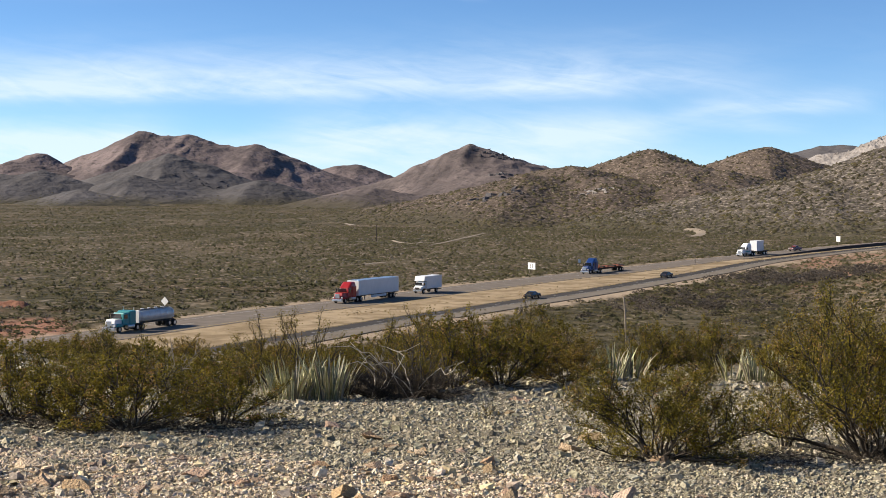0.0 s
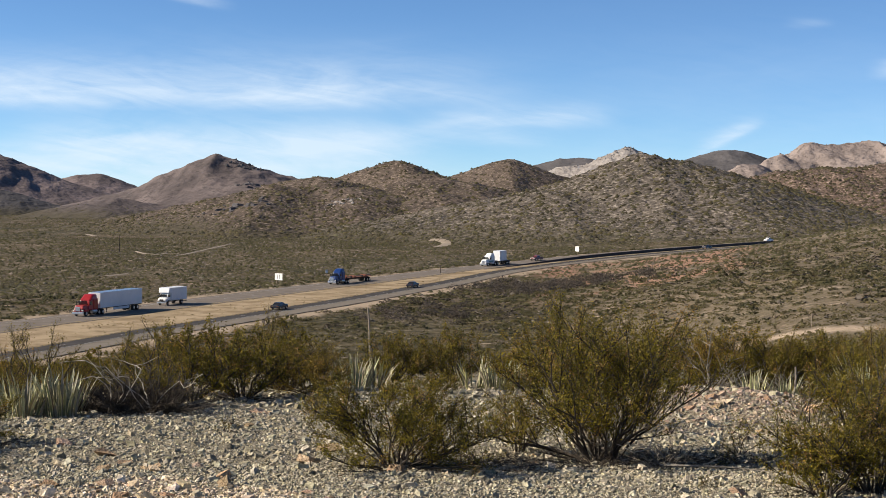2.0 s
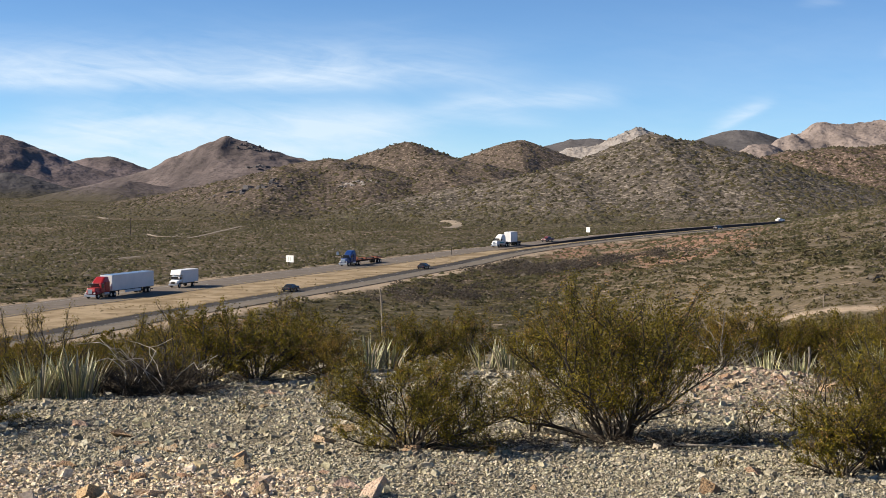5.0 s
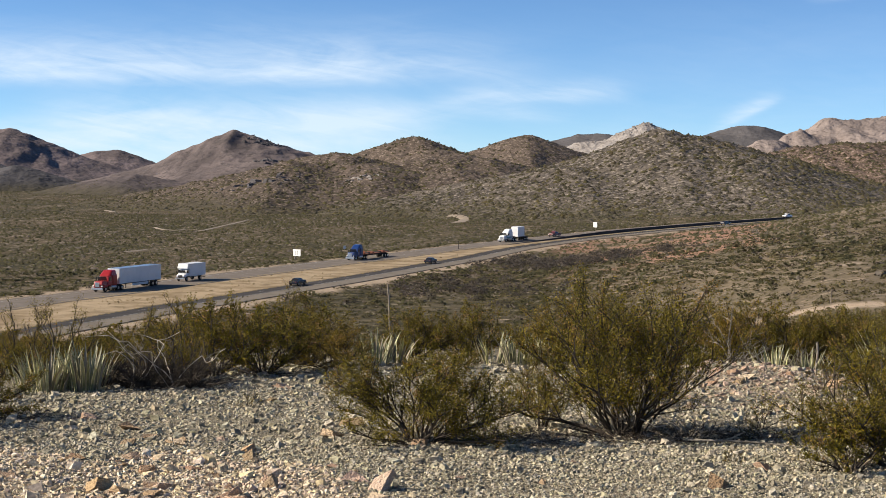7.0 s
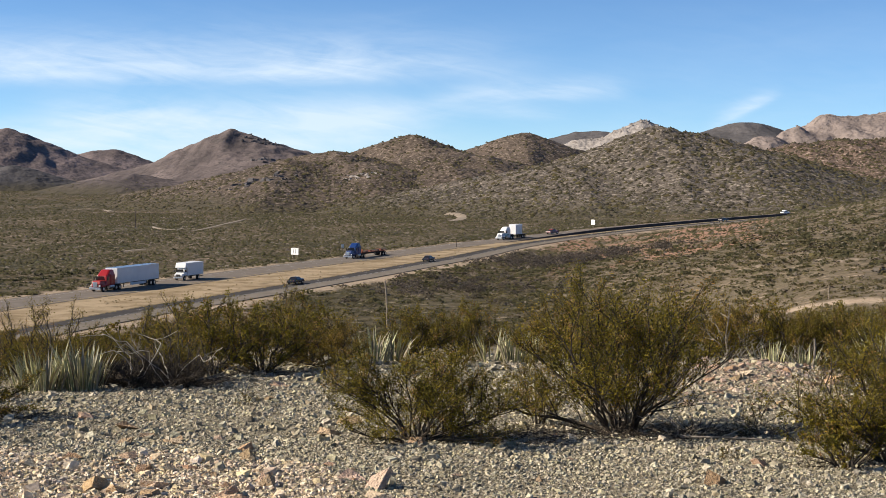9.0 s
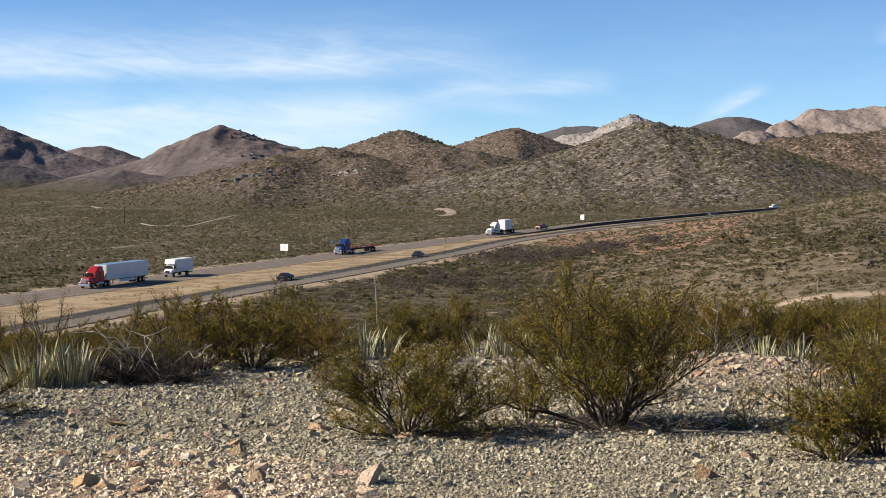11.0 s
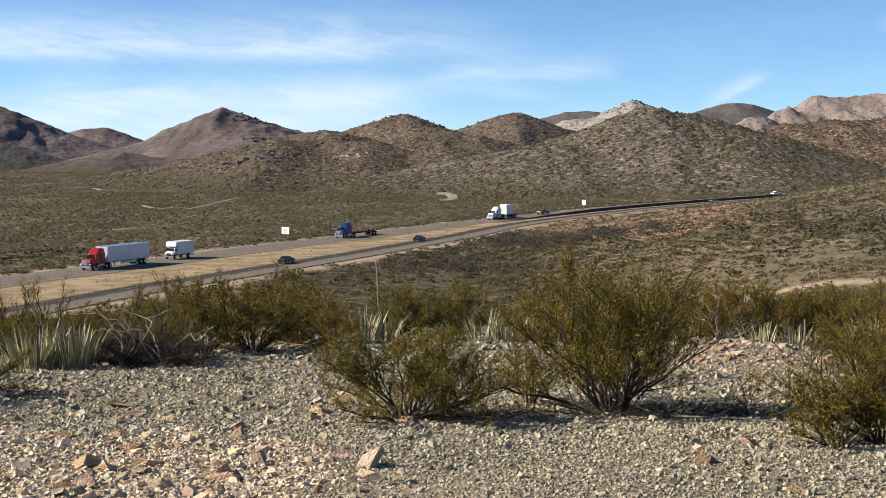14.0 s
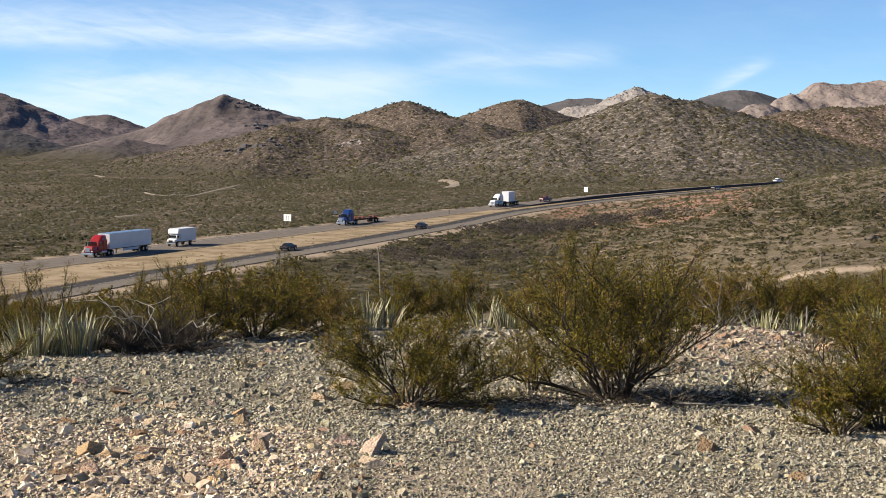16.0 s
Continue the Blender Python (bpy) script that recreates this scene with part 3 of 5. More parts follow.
def hill_height(peaks, x, y, rough, seed, blend):
    """Summits with a spur towards the valley, gullies running down their flanks, and finer relief."""
    tot, cut, wsum = np.zeros(np.shape(x)), np.zeros(np.shape(x)), np.full(np.shape(x), 1e-6)
    wob = 14 * rough
    x = x + wob * (fbm(x * 0.012, y * 0.012, 3, seed + 60) - 0.5) * 2
    for i, (px, py, pz, sl, sr) in enumerate(peaks):
        h = pz - BASE
        rl, rr = min(1.05 * h / sl, 5.5 * h), min(1.05 * h / sr, 5.5 * h)
        ry = min(0.5 * (rl + rr), 5 * h)
        front = np.clip(py - y, 0, None)
        dx = x - px - 0.30 * front * (vnoise(np.full(1, seed * 1.7), np.full(1, i * 2.3), 5) * 1.6 - 0.3)
        rx = np.where(dx < 0, rl, rr)
        u, v = np.abs(dx) / rx, np.abs(y - py) / ry
        d = np.sqrt(0.6 * (u + v) ** 2 + 0.4 * (u * u + v * v) + 0.0009) - 0.03
        e = np.exp(np.minimum((h * np.clip(1 - d, 0, 1) ** 1.2) / blend, 60))
        tot = tot + e
        th = np.arctan2(x - px, 40 + front)
        g = 1 - np.abs(2 * fbm(th * 3.4 + 0.35 * d + seed, d * 1.1 + i * 3.1, 3, seed + 31) - 1)
        cut, wsum = cut + (e - 1) * (g - 0.72) * h * np.clip(front / (0.35 * ry), 0, 1), wsum + (e - 1)
    z = blend * np.log(np.maximum(tot - (len(peaks) - 1), 1.0))
    n = fbm(x * 0.016, y * 0.010, 5, seed)
    lift = np.clip(z / 40.0, 0, 1.3)
    z = z + 0.16 * rough * np.clip(lift, 0, 1) * cut / wsum
    ridge = 1 - np.abs(2 * fbm(x * 0.030 + 3, y * 0.017, 3, seed + 17) - 1)
    z = z + rough * lift * ((n - 0.5) * 7 + (ridge - 0.78) * 2.5) + rough * lift * (fbm(x * 0.09, y * 0.06, 3, seed + 3) - 0.5) * 3.2
    return BASE + z


def hill(label, mat, peaks, rough=1.0, seed=0, name="mountain", step=1.0):
    d = math.hypot(peaks[0][0], peaks[0][1])
    hs = [(px, py, pz - BASE, min(1.2 * (pz - BASE) / min(sl, sr), 6 * (pz - BASE))) for px, py, pz, sl, sr in peaks]
    x0, x1 = min(p[0] - p[3] for p in hs), max(p[0] + p[3] for p in hs)
    y0, y1 = min(p[1] - min(p[3], 5 * p[2]) for p in hs), max(p[1] + 0.4 * p[3] for p in hs)
    dx = d * 0.0018 * step
    nx, ny = int((x1 - x0) / dx), int((y1 - y0) / (dx * 2.4))
    gx, gy = np.meshgrid(np.linspace(x0, x1, nx), np.linspace(y0, y1, ny))
    blend = 0.0016 * d
    z = hill_height(peaks, gx, gy, rough, seed, blend)
    f = grid_faces(ny, nx)
    keep = (z.ravel()[f].max(1) > BASE + 0.6)
    f = f[keep]
    used, inv = np.unique(f, return_inverse=True)
    v = np.stack([gx, gy, z], -1).reshape(-1, 3)[used]
    ob = tagged(new(name, mesh_np(name, v, inv.reshape(-1, 4), mat, True)), label, name, kind="structure")
    low = 1 - sstep(2.5, 15.0, v[:, 2] - BASE + 14 * (fbm(v[:, 0] * 0.02, v[:, 1] * 0.012, 4, seed + 77) - 0.5))
    a = ob.data.attributes.new("foot", "FLOAT", "POINT")
    a.data.foreach_set("value", np.ascontiguousarray(0.85 * low, np.float32))
    HILLS.append((ob, peaks, rough, seed, blend, (x0, x1, y0, y1)))
    return ob


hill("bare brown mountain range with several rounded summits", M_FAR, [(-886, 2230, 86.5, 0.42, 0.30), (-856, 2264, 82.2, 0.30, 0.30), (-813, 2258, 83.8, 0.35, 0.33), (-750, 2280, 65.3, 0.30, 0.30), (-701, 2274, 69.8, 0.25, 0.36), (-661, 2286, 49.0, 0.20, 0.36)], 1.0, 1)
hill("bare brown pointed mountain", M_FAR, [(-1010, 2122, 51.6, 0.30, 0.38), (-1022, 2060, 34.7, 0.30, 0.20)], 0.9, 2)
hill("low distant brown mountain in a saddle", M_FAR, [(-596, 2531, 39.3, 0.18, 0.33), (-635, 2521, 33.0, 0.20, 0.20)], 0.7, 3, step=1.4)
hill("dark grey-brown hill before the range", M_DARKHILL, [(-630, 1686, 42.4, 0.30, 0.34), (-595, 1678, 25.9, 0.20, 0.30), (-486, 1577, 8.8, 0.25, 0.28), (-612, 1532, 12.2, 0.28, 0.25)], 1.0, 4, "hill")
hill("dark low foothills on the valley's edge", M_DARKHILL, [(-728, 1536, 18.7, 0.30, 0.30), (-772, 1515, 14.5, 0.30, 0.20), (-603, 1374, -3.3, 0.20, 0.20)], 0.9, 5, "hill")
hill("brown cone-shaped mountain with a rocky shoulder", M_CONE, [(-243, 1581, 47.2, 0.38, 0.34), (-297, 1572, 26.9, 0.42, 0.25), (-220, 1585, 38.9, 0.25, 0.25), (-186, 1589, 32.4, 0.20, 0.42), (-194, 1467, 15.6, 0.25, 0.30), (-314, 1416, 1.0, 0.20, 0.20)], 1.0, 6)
hill("small dark mound at the mountain's foot", M_DARKHILL, [(-228, 1127, -10.1, 0.16, 0.20)], 0.5, 7, "hill", 1.3)
hill("pointed brown hill dotted with shrubs", M_MIDHILL, [(-34, 1149, 32.6, 0.34, 0.36)], 0.4, 9, "hill")
hill("round brown hill dotted with shrubs", M_MIDHILL, [(59, 1249, 36.5, 0.30, 0.30)], 0.4, 11, "hill")
hill("broad reddish-brown hill dotted with shrubs", M_MIDHILL, [(-87, 996, 17.3, 0.22, 0.20), (-105, 944, 10.0, 0.22, 0.20), (-53, 949, 9.0, 0.20, 0.20)], 0.8, 8, "hill")
hill("ridge spur of shrub-dotted brown hill", M_MIDHILL, [(-16, 1020, 18.5, 0.25, 0.20), (18, 1000, 13.8, 0.20, 0.22), (6, 930, 4.5, 0.20, 0.20)], 0.8, 10, "hill")
hill("pale jagged granite peak", M_GRANITE, [(196, 1488, 55.0, 0.45, 0.50), (184, 1488, 55.5, 0.45, 0.50), (171, 1490, 51.0, 0.45, 0.35), (149, 1493, 41.5, 0.45, 0.25), (132, 1494, 33, 0.45, 0.25)], 1.3, 13, step=0.6)
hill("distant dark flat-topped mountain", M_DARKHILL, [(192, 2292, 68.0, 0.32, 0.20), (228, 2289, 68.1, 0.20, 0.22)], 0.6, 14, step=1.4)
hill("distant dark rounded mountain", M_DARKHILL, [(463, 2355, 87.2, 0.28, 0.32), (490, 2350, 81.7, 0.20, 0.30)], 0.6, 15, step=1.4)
hill("pinkish granite mountain with rounded tops", M_PINK, [(395, 1550, 67.5, 0.42, 0.30), (421, 1541, 63.1, 0.30, 0.30), (459, 1533, 69.7, 0.35, 0.30), (355, 1509, 49.6, 0.38, 0.25), (309, 1468, 36.7, 0.30, 0.25)], 1.5, 16)
hill("large near hill thickly dotted with shrubs", M_NEARHILL, [(116, 842, 28.3, 0.34, 0.22), (93, 845, 18.0, 0.34, 0.20), (136, 839, 23.7, 0.20, 0.22), (61, 798, 6.0, 0.20, 0.20), (154, 816, 16.3, 0.20, 0.20)], 0.7, 12, "hill")
hill("reddish shrub-dotted hill beyond the road", M_REDHILL, [(220, 924, 22.2, 0.25, 0.20), (248, 917, 23.3, 0.20, 0.20), (284, 906, 25.1, 0.20, 0.20), (191, 797, 3.8, 0.20, 0.20)], 0.7, 17, "hill")

# worn dirt tracks across the plain
track([(-3.9, 733), (0.2, 729), (3.1, 722), (3.8, 712), (1.8, 686), (-1.0, 674), (-3.2, 668)], 5.0, "pale curved dirt track on the scrub plain")
track([(-99.5, 546), (-98.1, 561), (-97.8, 613), (-99.3, 690)], 1.5, "straight pale dirt trail through the scrub")
track([(-122.5, 588), (-117.0, 570), (-112.0, 558), (-108.0, 557), (-107.0, 568)], 1.6, "short pale dirt trail through the scrub")
track([(-206, 850), (-200, 835), (-193, 812)], 3.6, "small pale bare patch on the scrub plain")
track([(-95.0, 412), (-91.5, 425)], 1.8, "short worn bare strip on the scrub plain")

# heap of red earth beside the far verge
M_REDEARTH = material("red_earth", (0.17, 0.078, 0.048), (0.30, 0.155, 0.102), 0.9, 7, 0.95, 0.12, 3, fine=((0.10, 0.045, 0.030), 0.8, 0.58), spec=0.1)


def earth_heap(x, y, length, width, height, label):
    """A low, slumped bank of dug earth with an uneven top."""
    u, v = np.meshgrid(np.linspace(-1, 1, 41), np.linspace(-1, 1, 25))
    px, py = x + u * length / 2, y + v * width / 2
    dome = np.clip(1 - u * u, 0, 1) ** 0.8 * np.clip(1 - v * v, 0, 1)
    z = ground_z(px, py) - 0.1 + height * dome * (0.35 + 1.2 * fbm(px * 0.35, py * 0.35, 4, 141))
    ob = new("earth_heap", mesh_np("earth_heap", np.stack([px, py, z], -1).reshape(-1, 3), grid_faces(25, 41), M_REDEARTH, True))
    return tagged(ob, label, "earth heap")


earth_heap(-123.0, 247.0, 8.0, 4.5, 1.4, "slumped heap of red earth on the scrub plain")

# ---------------------------------------------------------------- signs and posts

def at_u(off, u):
    """Index on the road's line, moved by off, whose bearing from the viewpoint is u = x / y (nearest stretch ahead)."""
    p = beside(off)
    ok = np.where(p[:, 1] > 60)[0]
    return ok[np.argmin(np.abs(p[ok, 0] / p[ok, 1] - u))]


def zat(x, y):
    return float(ground_z(np.array([x]), np.array([y]))[0])


def face_viewer(x, y, extra=0.0):
    return math.degrees(math.atan2(-x, y)) + extra


def sign_board(x, y, w, h, low, posts, label, bars=0, diamond=False, turn=0.0):
    base = zat(x, y)
    root = tagged(new("road_sign"), label, "road sign", "signs along the highway")
    root.matrix_world = pose(x, y, base, 0, 0, face_viewer(x, y, turn))
    for i in range(posts):
        px = 0 if posts == 1 else (i - 0.5) * w * 0.62
        part("post", box((px, 0.06, (low + h * 0.7) / 2 - 0.15), (0.11, 0.09, low + h * 0.7 + 0.3), 0.01), M_POST, root)
    bm = box((0, 0, 0), (w, 0.05, h), 0.012)
    if diamond:
        bmesh.ops.rotate(bm, verts=bm.verts, cent=(0, 0, 0), matrix=Matrix.Rotation(radians(45), 3, "Y"))
    bmesh.ops.translate(bm, verts=bm.verts, vec=(0, 0, low + h / 2))
    part("sign_panel", bm, M_SIGN, root)
    for i in range(bars):
        part("marking_bar", box(((i - (bars - 1) / 2) * w * 0.26, -0.031, low + h * 0.5), (w * 0.05, 0.012, h * 0.62)), M_BAR, root)
    return root


sign_board(-41.2, 372.7, 2.7, 1.75, 1.0, 2, "white rectangular sign on two wooden posts beside the highway", 2, False, -45)
sign_board(47.5, 497.7, 1.8, 1.75, 1.6, 1, "small white rectangular sign on one post beside the road", 0, False, -45)
sign_board(-87.7, 232.0, 1.1, 1.1, 2.1, 1, "white diamond-shaped warning sign beside the highway", 0, True, -40)
sign_board(-31.2, 403.0, 0.7, 0.95, 1.3, 1, "small tan marker sign among roadside brush")


def stake(x, y, h, r, label, lean=0.0, mat=None):
    root = new("post", None)
    ob = tagged(root, label, "post")
    ob.matrix_world = pose(x, y, zat(x, y) - 0.15, 0, lean, 0)
    bm = bmesh.new()
    for i in range(5):
        z0, z1 = i * (h + 0.15) / 5, (i + 1) * (h + 0.15) / 5
        wob = 0.01 * math.sin(i * 2.1)
        rod((wob, 0, z0), (0.01 * math.sin((i + 1) * 2.1), 0, z1), r * (1 - 0.06 * i), r * (1 - 0.06 * (i + 1)), 8, bm)
    part("shaft", bm, mat or M_POST, ob)
    return ob


stake(-2.05, 45.0, 2.05, 0.035, "thin weathered wooden post standing among the bushes", -3.2)
stake(6.45, 26.0, 0.62, 0.028, "pale dry flower stalk stub beside agave clumps", 1.5, M_DEAD)
stake(30.5, 118.0, 1.2, 0.05, "short fence post beside the bare dirt strip", 0.5)
stake(-128.0, 580.0, 6.8, 0.16, "thin dark pole standing far out on the plain", 0.0, M_BARRIER)
stake(0.5, 418.0, 2.4, 0.10, "dark roadside marker post", 0.0, M_BARRIER)

# ---------------------------------------------------------------- vehicles


def wheel(parent, x, y, r, w, double=False):
    bm = rod((x, y - w / 2, r), (x, y + w / 2, r), r, sides=20)
    bmesh.ops.bevel(bm, geom=[e for e in bm.edges if e.calc_length() < 0.5 * r and abs(e.verts[0].co.y - e.verts[1].co.y) < 1e-4], offset=0.05, segments=2, affect="EDGES")
    wh = part("wheel", bm, M_RUBBER, parent)
    side = 1 if y > 0 else -1
    part("rim", rod((x, y + side * (w / 2 - 0.02), r), (x, y + side * (w / 2 + 0.025), r), r * 0.58, r * 0.5, 14), M_CHROME, wh)
    return wh


def tractor(root, paint, fairing=True, sleeper=True, hood_mat=None):
    """The pulling unit; nose towards +x, its front bumper at x = 0."""
    part("chassis", box((-3.6, 0, 0.85), (6.8, 0.95, 0.3), 0.03), M_FRAME, root)
    hood = box((-1.0, 0, 1.45), (1.9, 1.95, 1.15), 0.14, (0.0, 0.45, 0.12))
    part("hood", hood, hood_mat or paint, root)
    for s in (-1, 1):
        part("fender", box((-1.15, s * 1.02, 1.12), (1.5, 0.42, 0.5), 0.12, (0.25, 0.25, 0.0)), paint, root)
        part("headlight", box((-0.14, s * 0.92, 1.12), (0.16, 0.36, 0.22), 0.03), M_LIGHT, root)
        part("fuel_tank", rod((-3.0, s * 0.98, 0.78), (-4.6, s * 0.98, 0.78), 0.33, sides=14), M_CHROME, root)
        part("mirror", box((-1.95, s * 1.42, 2.35), (0.12, 0.2, 0.62), 0.03), M_BLACK, root)
        part("side_window", box((-2.55, s * 1.165, 2.35), (0.85, 0.03, 0.62), 0.0), M_GLASSD, root)
        part("exhaust_stack", rod((-4.75, s * 0.95, 0.9), (-4.75, s * 0.95, 3.6), 0.07, sides=8), M_CHROME, root)
    part("bumper", box((0.0, 0, 0.62), (0.3, 2.35, 0.42), 0.06), M_CHROME, root)
    part("grille", box((-0.03, 0, 1.38), (0.08, 0.95, 0.82), 0.03), M_CHROME, root)
    part("cab", box((-2.75, 0, 1.95), (1.7, 2.3, 1.9), 0.22, (0.0, 0.5, 0.08)), paint, root)
    part("windscreen", box((-1.86, 0, 2.42), (0.06, 1.95, 0.72), 0.0, (0.25, -0.25, 0.06)), M_GLASSD, root)
    if sleeper:
        part("sleeper", box((-4.25, 0, 2.05), (1.55, 2.4, 2.15), 0.22), paint, root)
    if fairing:
        part("roof_fairing", box((-3.65, 0, 3.35), (2.7, 2.3, 1.1), 0.30, (0.10, 1.25, 0.16)), paint, root)
    for s in (-1, 1):
        wheel(root, -1.15, s * 1.0, 0.52, 0.30)
        for x in (-5.4, -6.7):
            wheel(root, x, s * 0.92, 0.52, 0.56)


def trailer_wheels(root, xs):
    for x in xs:
        for s in (-1, 1):
            wheel(root, x, s * 0.95, 0.52, 0.56)


def van_trailer(root, x0, length, mat=None):
    part("trailer_box", box((x0 - length / 2, 0, 2.62), (length, 2.6, 2.85), 0.05), mat or M_WHITE, root)
    part("trailer_rail", box((x0 - length / 2, 0, 1.15), (length - 0.2, 2.55, 0.14), 0.02), M_FRAME, root)
    part("trailer_top_rail", box((x0 - length / 2, 0, 4.06), (length - 0.1, 2.61, 0.06), 0.01), M_CHROME, root)
    for s in (-1, 1):
        part("landing_leg", box((x0 - 3.0, s * 0.8, 0.7), (0.14, 0.14, 0.9), 0.01), M_FRAME, root)
        part("rear_door", box((x0 - length - 0.02, s * 0.64, 2.6), (0.05, 1.24, 2.7), 0.01), mat or M_WHITE, root)
    part("rear_bumper", box((x0 - length + 0.1, 0, 0.6), (0.12, 2.3, 0.14), 0.02), M_FRAME, root)
    part("side_skirt", box((x0 - length * 0.5, 1.2, 0.85), (length * 0.38, 0.05, 0.5), 0.01), M_WHITE, root)
    trailer_wheels(root, (x0 - length + 1.6, x0 - length + 2.95))


def on_road(name, off, u, away, label, category, lift=0.03):
    """An empty standing on the carriageway at offset off; away: driving away from the viewer."""
    i = at_u(off, u)
    p, q = beside(off, lift)[i], beside(off, lift)[i + 1]
    d = (q - p) / np.linalg.norm(q - p)
    if not away:
        d = -d
    root = tagged(new(name), label, category, "vehicles on the highway")
    root.matrix_world = pose(*p, 0, -math.degrees(math.asin(d[2])), math.degrees(math.atan2(d[1], d[0])))
    return root


FAR_LANE, NEAR_LANE = -15.2, 10.2
semi = on_road("semi_truck", FAR_LANE, -0.2498, False, "red semi truck pulling a long white box trailer", "truck")
tractor(semi, M_RED)
van_trailer(semi, -5.6, 15.2)

tanker = on_road("semi_truck", FAR_LANE, -0.425, False, "teal and white semi truck pulling a flat tank trailer", "truck")
tractor(tanker, M_TEAL, False, True, M_WHITE)
bm = rod((-6.2, 0, 2.0), (-15.2, 0, 1.95), 0.92, sides=24)
bmesh.ops.bevel(bm, geom=[e for e in bm.edges if abs(e.verts[0].co.x - e.verts[1].co.x) < 0.1 and e.calc_length() < 0.5], offset=0.2, segments=3, affect="EDGES")
part("tank", bm, M_TANK, tanker, smooth=True)
for i in range(6):
    part("tank_ring", rod((-6.9 - i * 1.55, 0, 1.99), (-6.98 - i * 1.55, 0, 1.99), 0.955, sides=24), M_CHROME, tanker)
part("catwalk", box((-10.7, 0, 2.98), (7.4, 0.6, 0.07), 0.01), M_FRAME, tanker)
for i in range(4):
    part("hatch", rod((-8.0 - i * 1.7, 0, 2.85), (-8.0 - i * 1.7, 0, 3.12), 0.28, sides=12), M_WHITE, tanker)
part("frame_rail", box((-11.0, 0, 1.0), (9.0, 1.0, 0.22), 0.02), M_FRAME, tanker)
part("front_guard", box((-6.1, 0, 2.0), (0.15, 1.9, 1.9), 0.05), M_WHITE, tanker)
trailer_wheels(tanker, (-13.4, -14.7))

flatbed = on_road("semi_truck", FAR_LANE, -0.0738, False, "blue semi truck pulling an empty rusty flatbed trailer", "truck")
tractor(flatbed, M_BLUE)
part("deck", box((-12.8, 0, 1.36), (13.6, 2.55, 0.16), 0.02), M_RUST, flatbed)
part("frame_rail", box((-13.0, 0, 1.05), (12.6, 1.0, 0.4), 0.03), M_FRAME, flatbed)
part("headboard", box((-6.05, 0, 1.8), (0.12, 2.4, 0.75), 0.02), M_RUST, flatbed)
for i in range(4):
    part("load_block", box((-8.4 - i * 3.1, 0.25 * (-1) ** i, 1.6), (0.9, 1.7, 0.32), 0.03), M_RUST if i % 2 else M_FRAME, flatbed)
part("tail_board", box((-19.5, 0, 1.5), (0.12, 2.5, 0.55), 0.02), M_FRAME, flatbed)
trailer_wheels(flatbed, (-17.3, -18.6))

white_semi = on_road("semi_truck", FAR_LANE, 0.0304, False, "white semi truck pulling a lowboy with a white box", "truck")
tractor(white_semi, M_WHITE)
part("low_deck", box((-10.4, 0, 1.15), (8.6, 2.5, 0.2), 0.02), M_FRAME, white_semi)
part("cargo_box", box((-9.9, 0, 2.85), (3.9, 2.55, 3.1), 0.05), M_WHITE, white_semi)
for s in (-1, 1):
    part("side_stripe", box((-2.9, s * 1.19, 1.45), (2.6, 0.03, 0.34), 0.0), M_TEAL, white_semi, "teal side stripe")
part("gooseneck", box((-6.6, 0, 1.3), (1.4, 1.4, 0.35), 0.03), M_FRAME, white_semi)
trailer_wheels(white_semi, (-12.2, -13.5))

boxtruck = on_road("box_truck", FAR_LANE, -0.1922, False, "white box truck with an overhanging cargo body", "truck")
part("chassis", box((-4.0, 0, 0.8), (7.6, 0.9, 0.25), 0.03), M_FRAME, boxtruck)
part("cargo_body", box((-5.0, 0, 2.25), (6.3, 2.45, 2.6), 0.05), M_WHITE, boxtruck)
part("overcab", box((-1.45, 0, 3.05), (1.2, 2.4, 1.0), 0.10, (0.0, 0.35, 0.0)), M_WHITE, boxtruck)
part("cab", box((-1.35, 0, 1.72), (1.5, 2.05, 1.35), 0.12, (0.0, 0.5, 0.08)), M_WHITE, boxtruck)
part("hood", box((-0.45, 0, 1.15), (0.95, 1.9, 0.6), 0.12, (0.0, 0.18, 0.06)), M_WHITE, boxtruck)
part("windscreen", box((-0.78, 0, 1.98), (0.06, 1.7, 0.6), 0.0, (0.2, -0.2, 0.06)), M_GLASSD, boxtruck)
part("bumper", box((0.05, 0, 0.6), (0.2, 2.0, 0.28), 0.05), M_CHROME, boxtruck)
part("grille", box((0.03, 0, 1.08), (0.06, 0.9, 0.38), 0.02), M_FRAME, boxtruck)
part("rear_bumper", box((-8.15, 0, 0.6), (0.14, 2.2, 0.16), 0.02), M_FRAME, boxtruck)
for s in (-1, 1):
    part("headlight", box((0.02, s * 0.75, 1.05), (0.08, 0.3, 0.2), 0.03), M_LIGHT, boxtruck)
    part("side_window", box((-1.25, s * 1.01, 1.95), (0.7, 0.03, 0.5)), M_GLASSD, boxtruck)
    part("mirror", box((-0.75, s * 1.22, 1.9), (0.1, 0.18, 0.4), 0.02), M_BLACK, boxtruck)
    wheel(boxtruck, -0.95, s * 0.9, 0.42, 0.26)
    wheel(boxtruck, -6.3, s * 0.88, 0.42, 0.46)


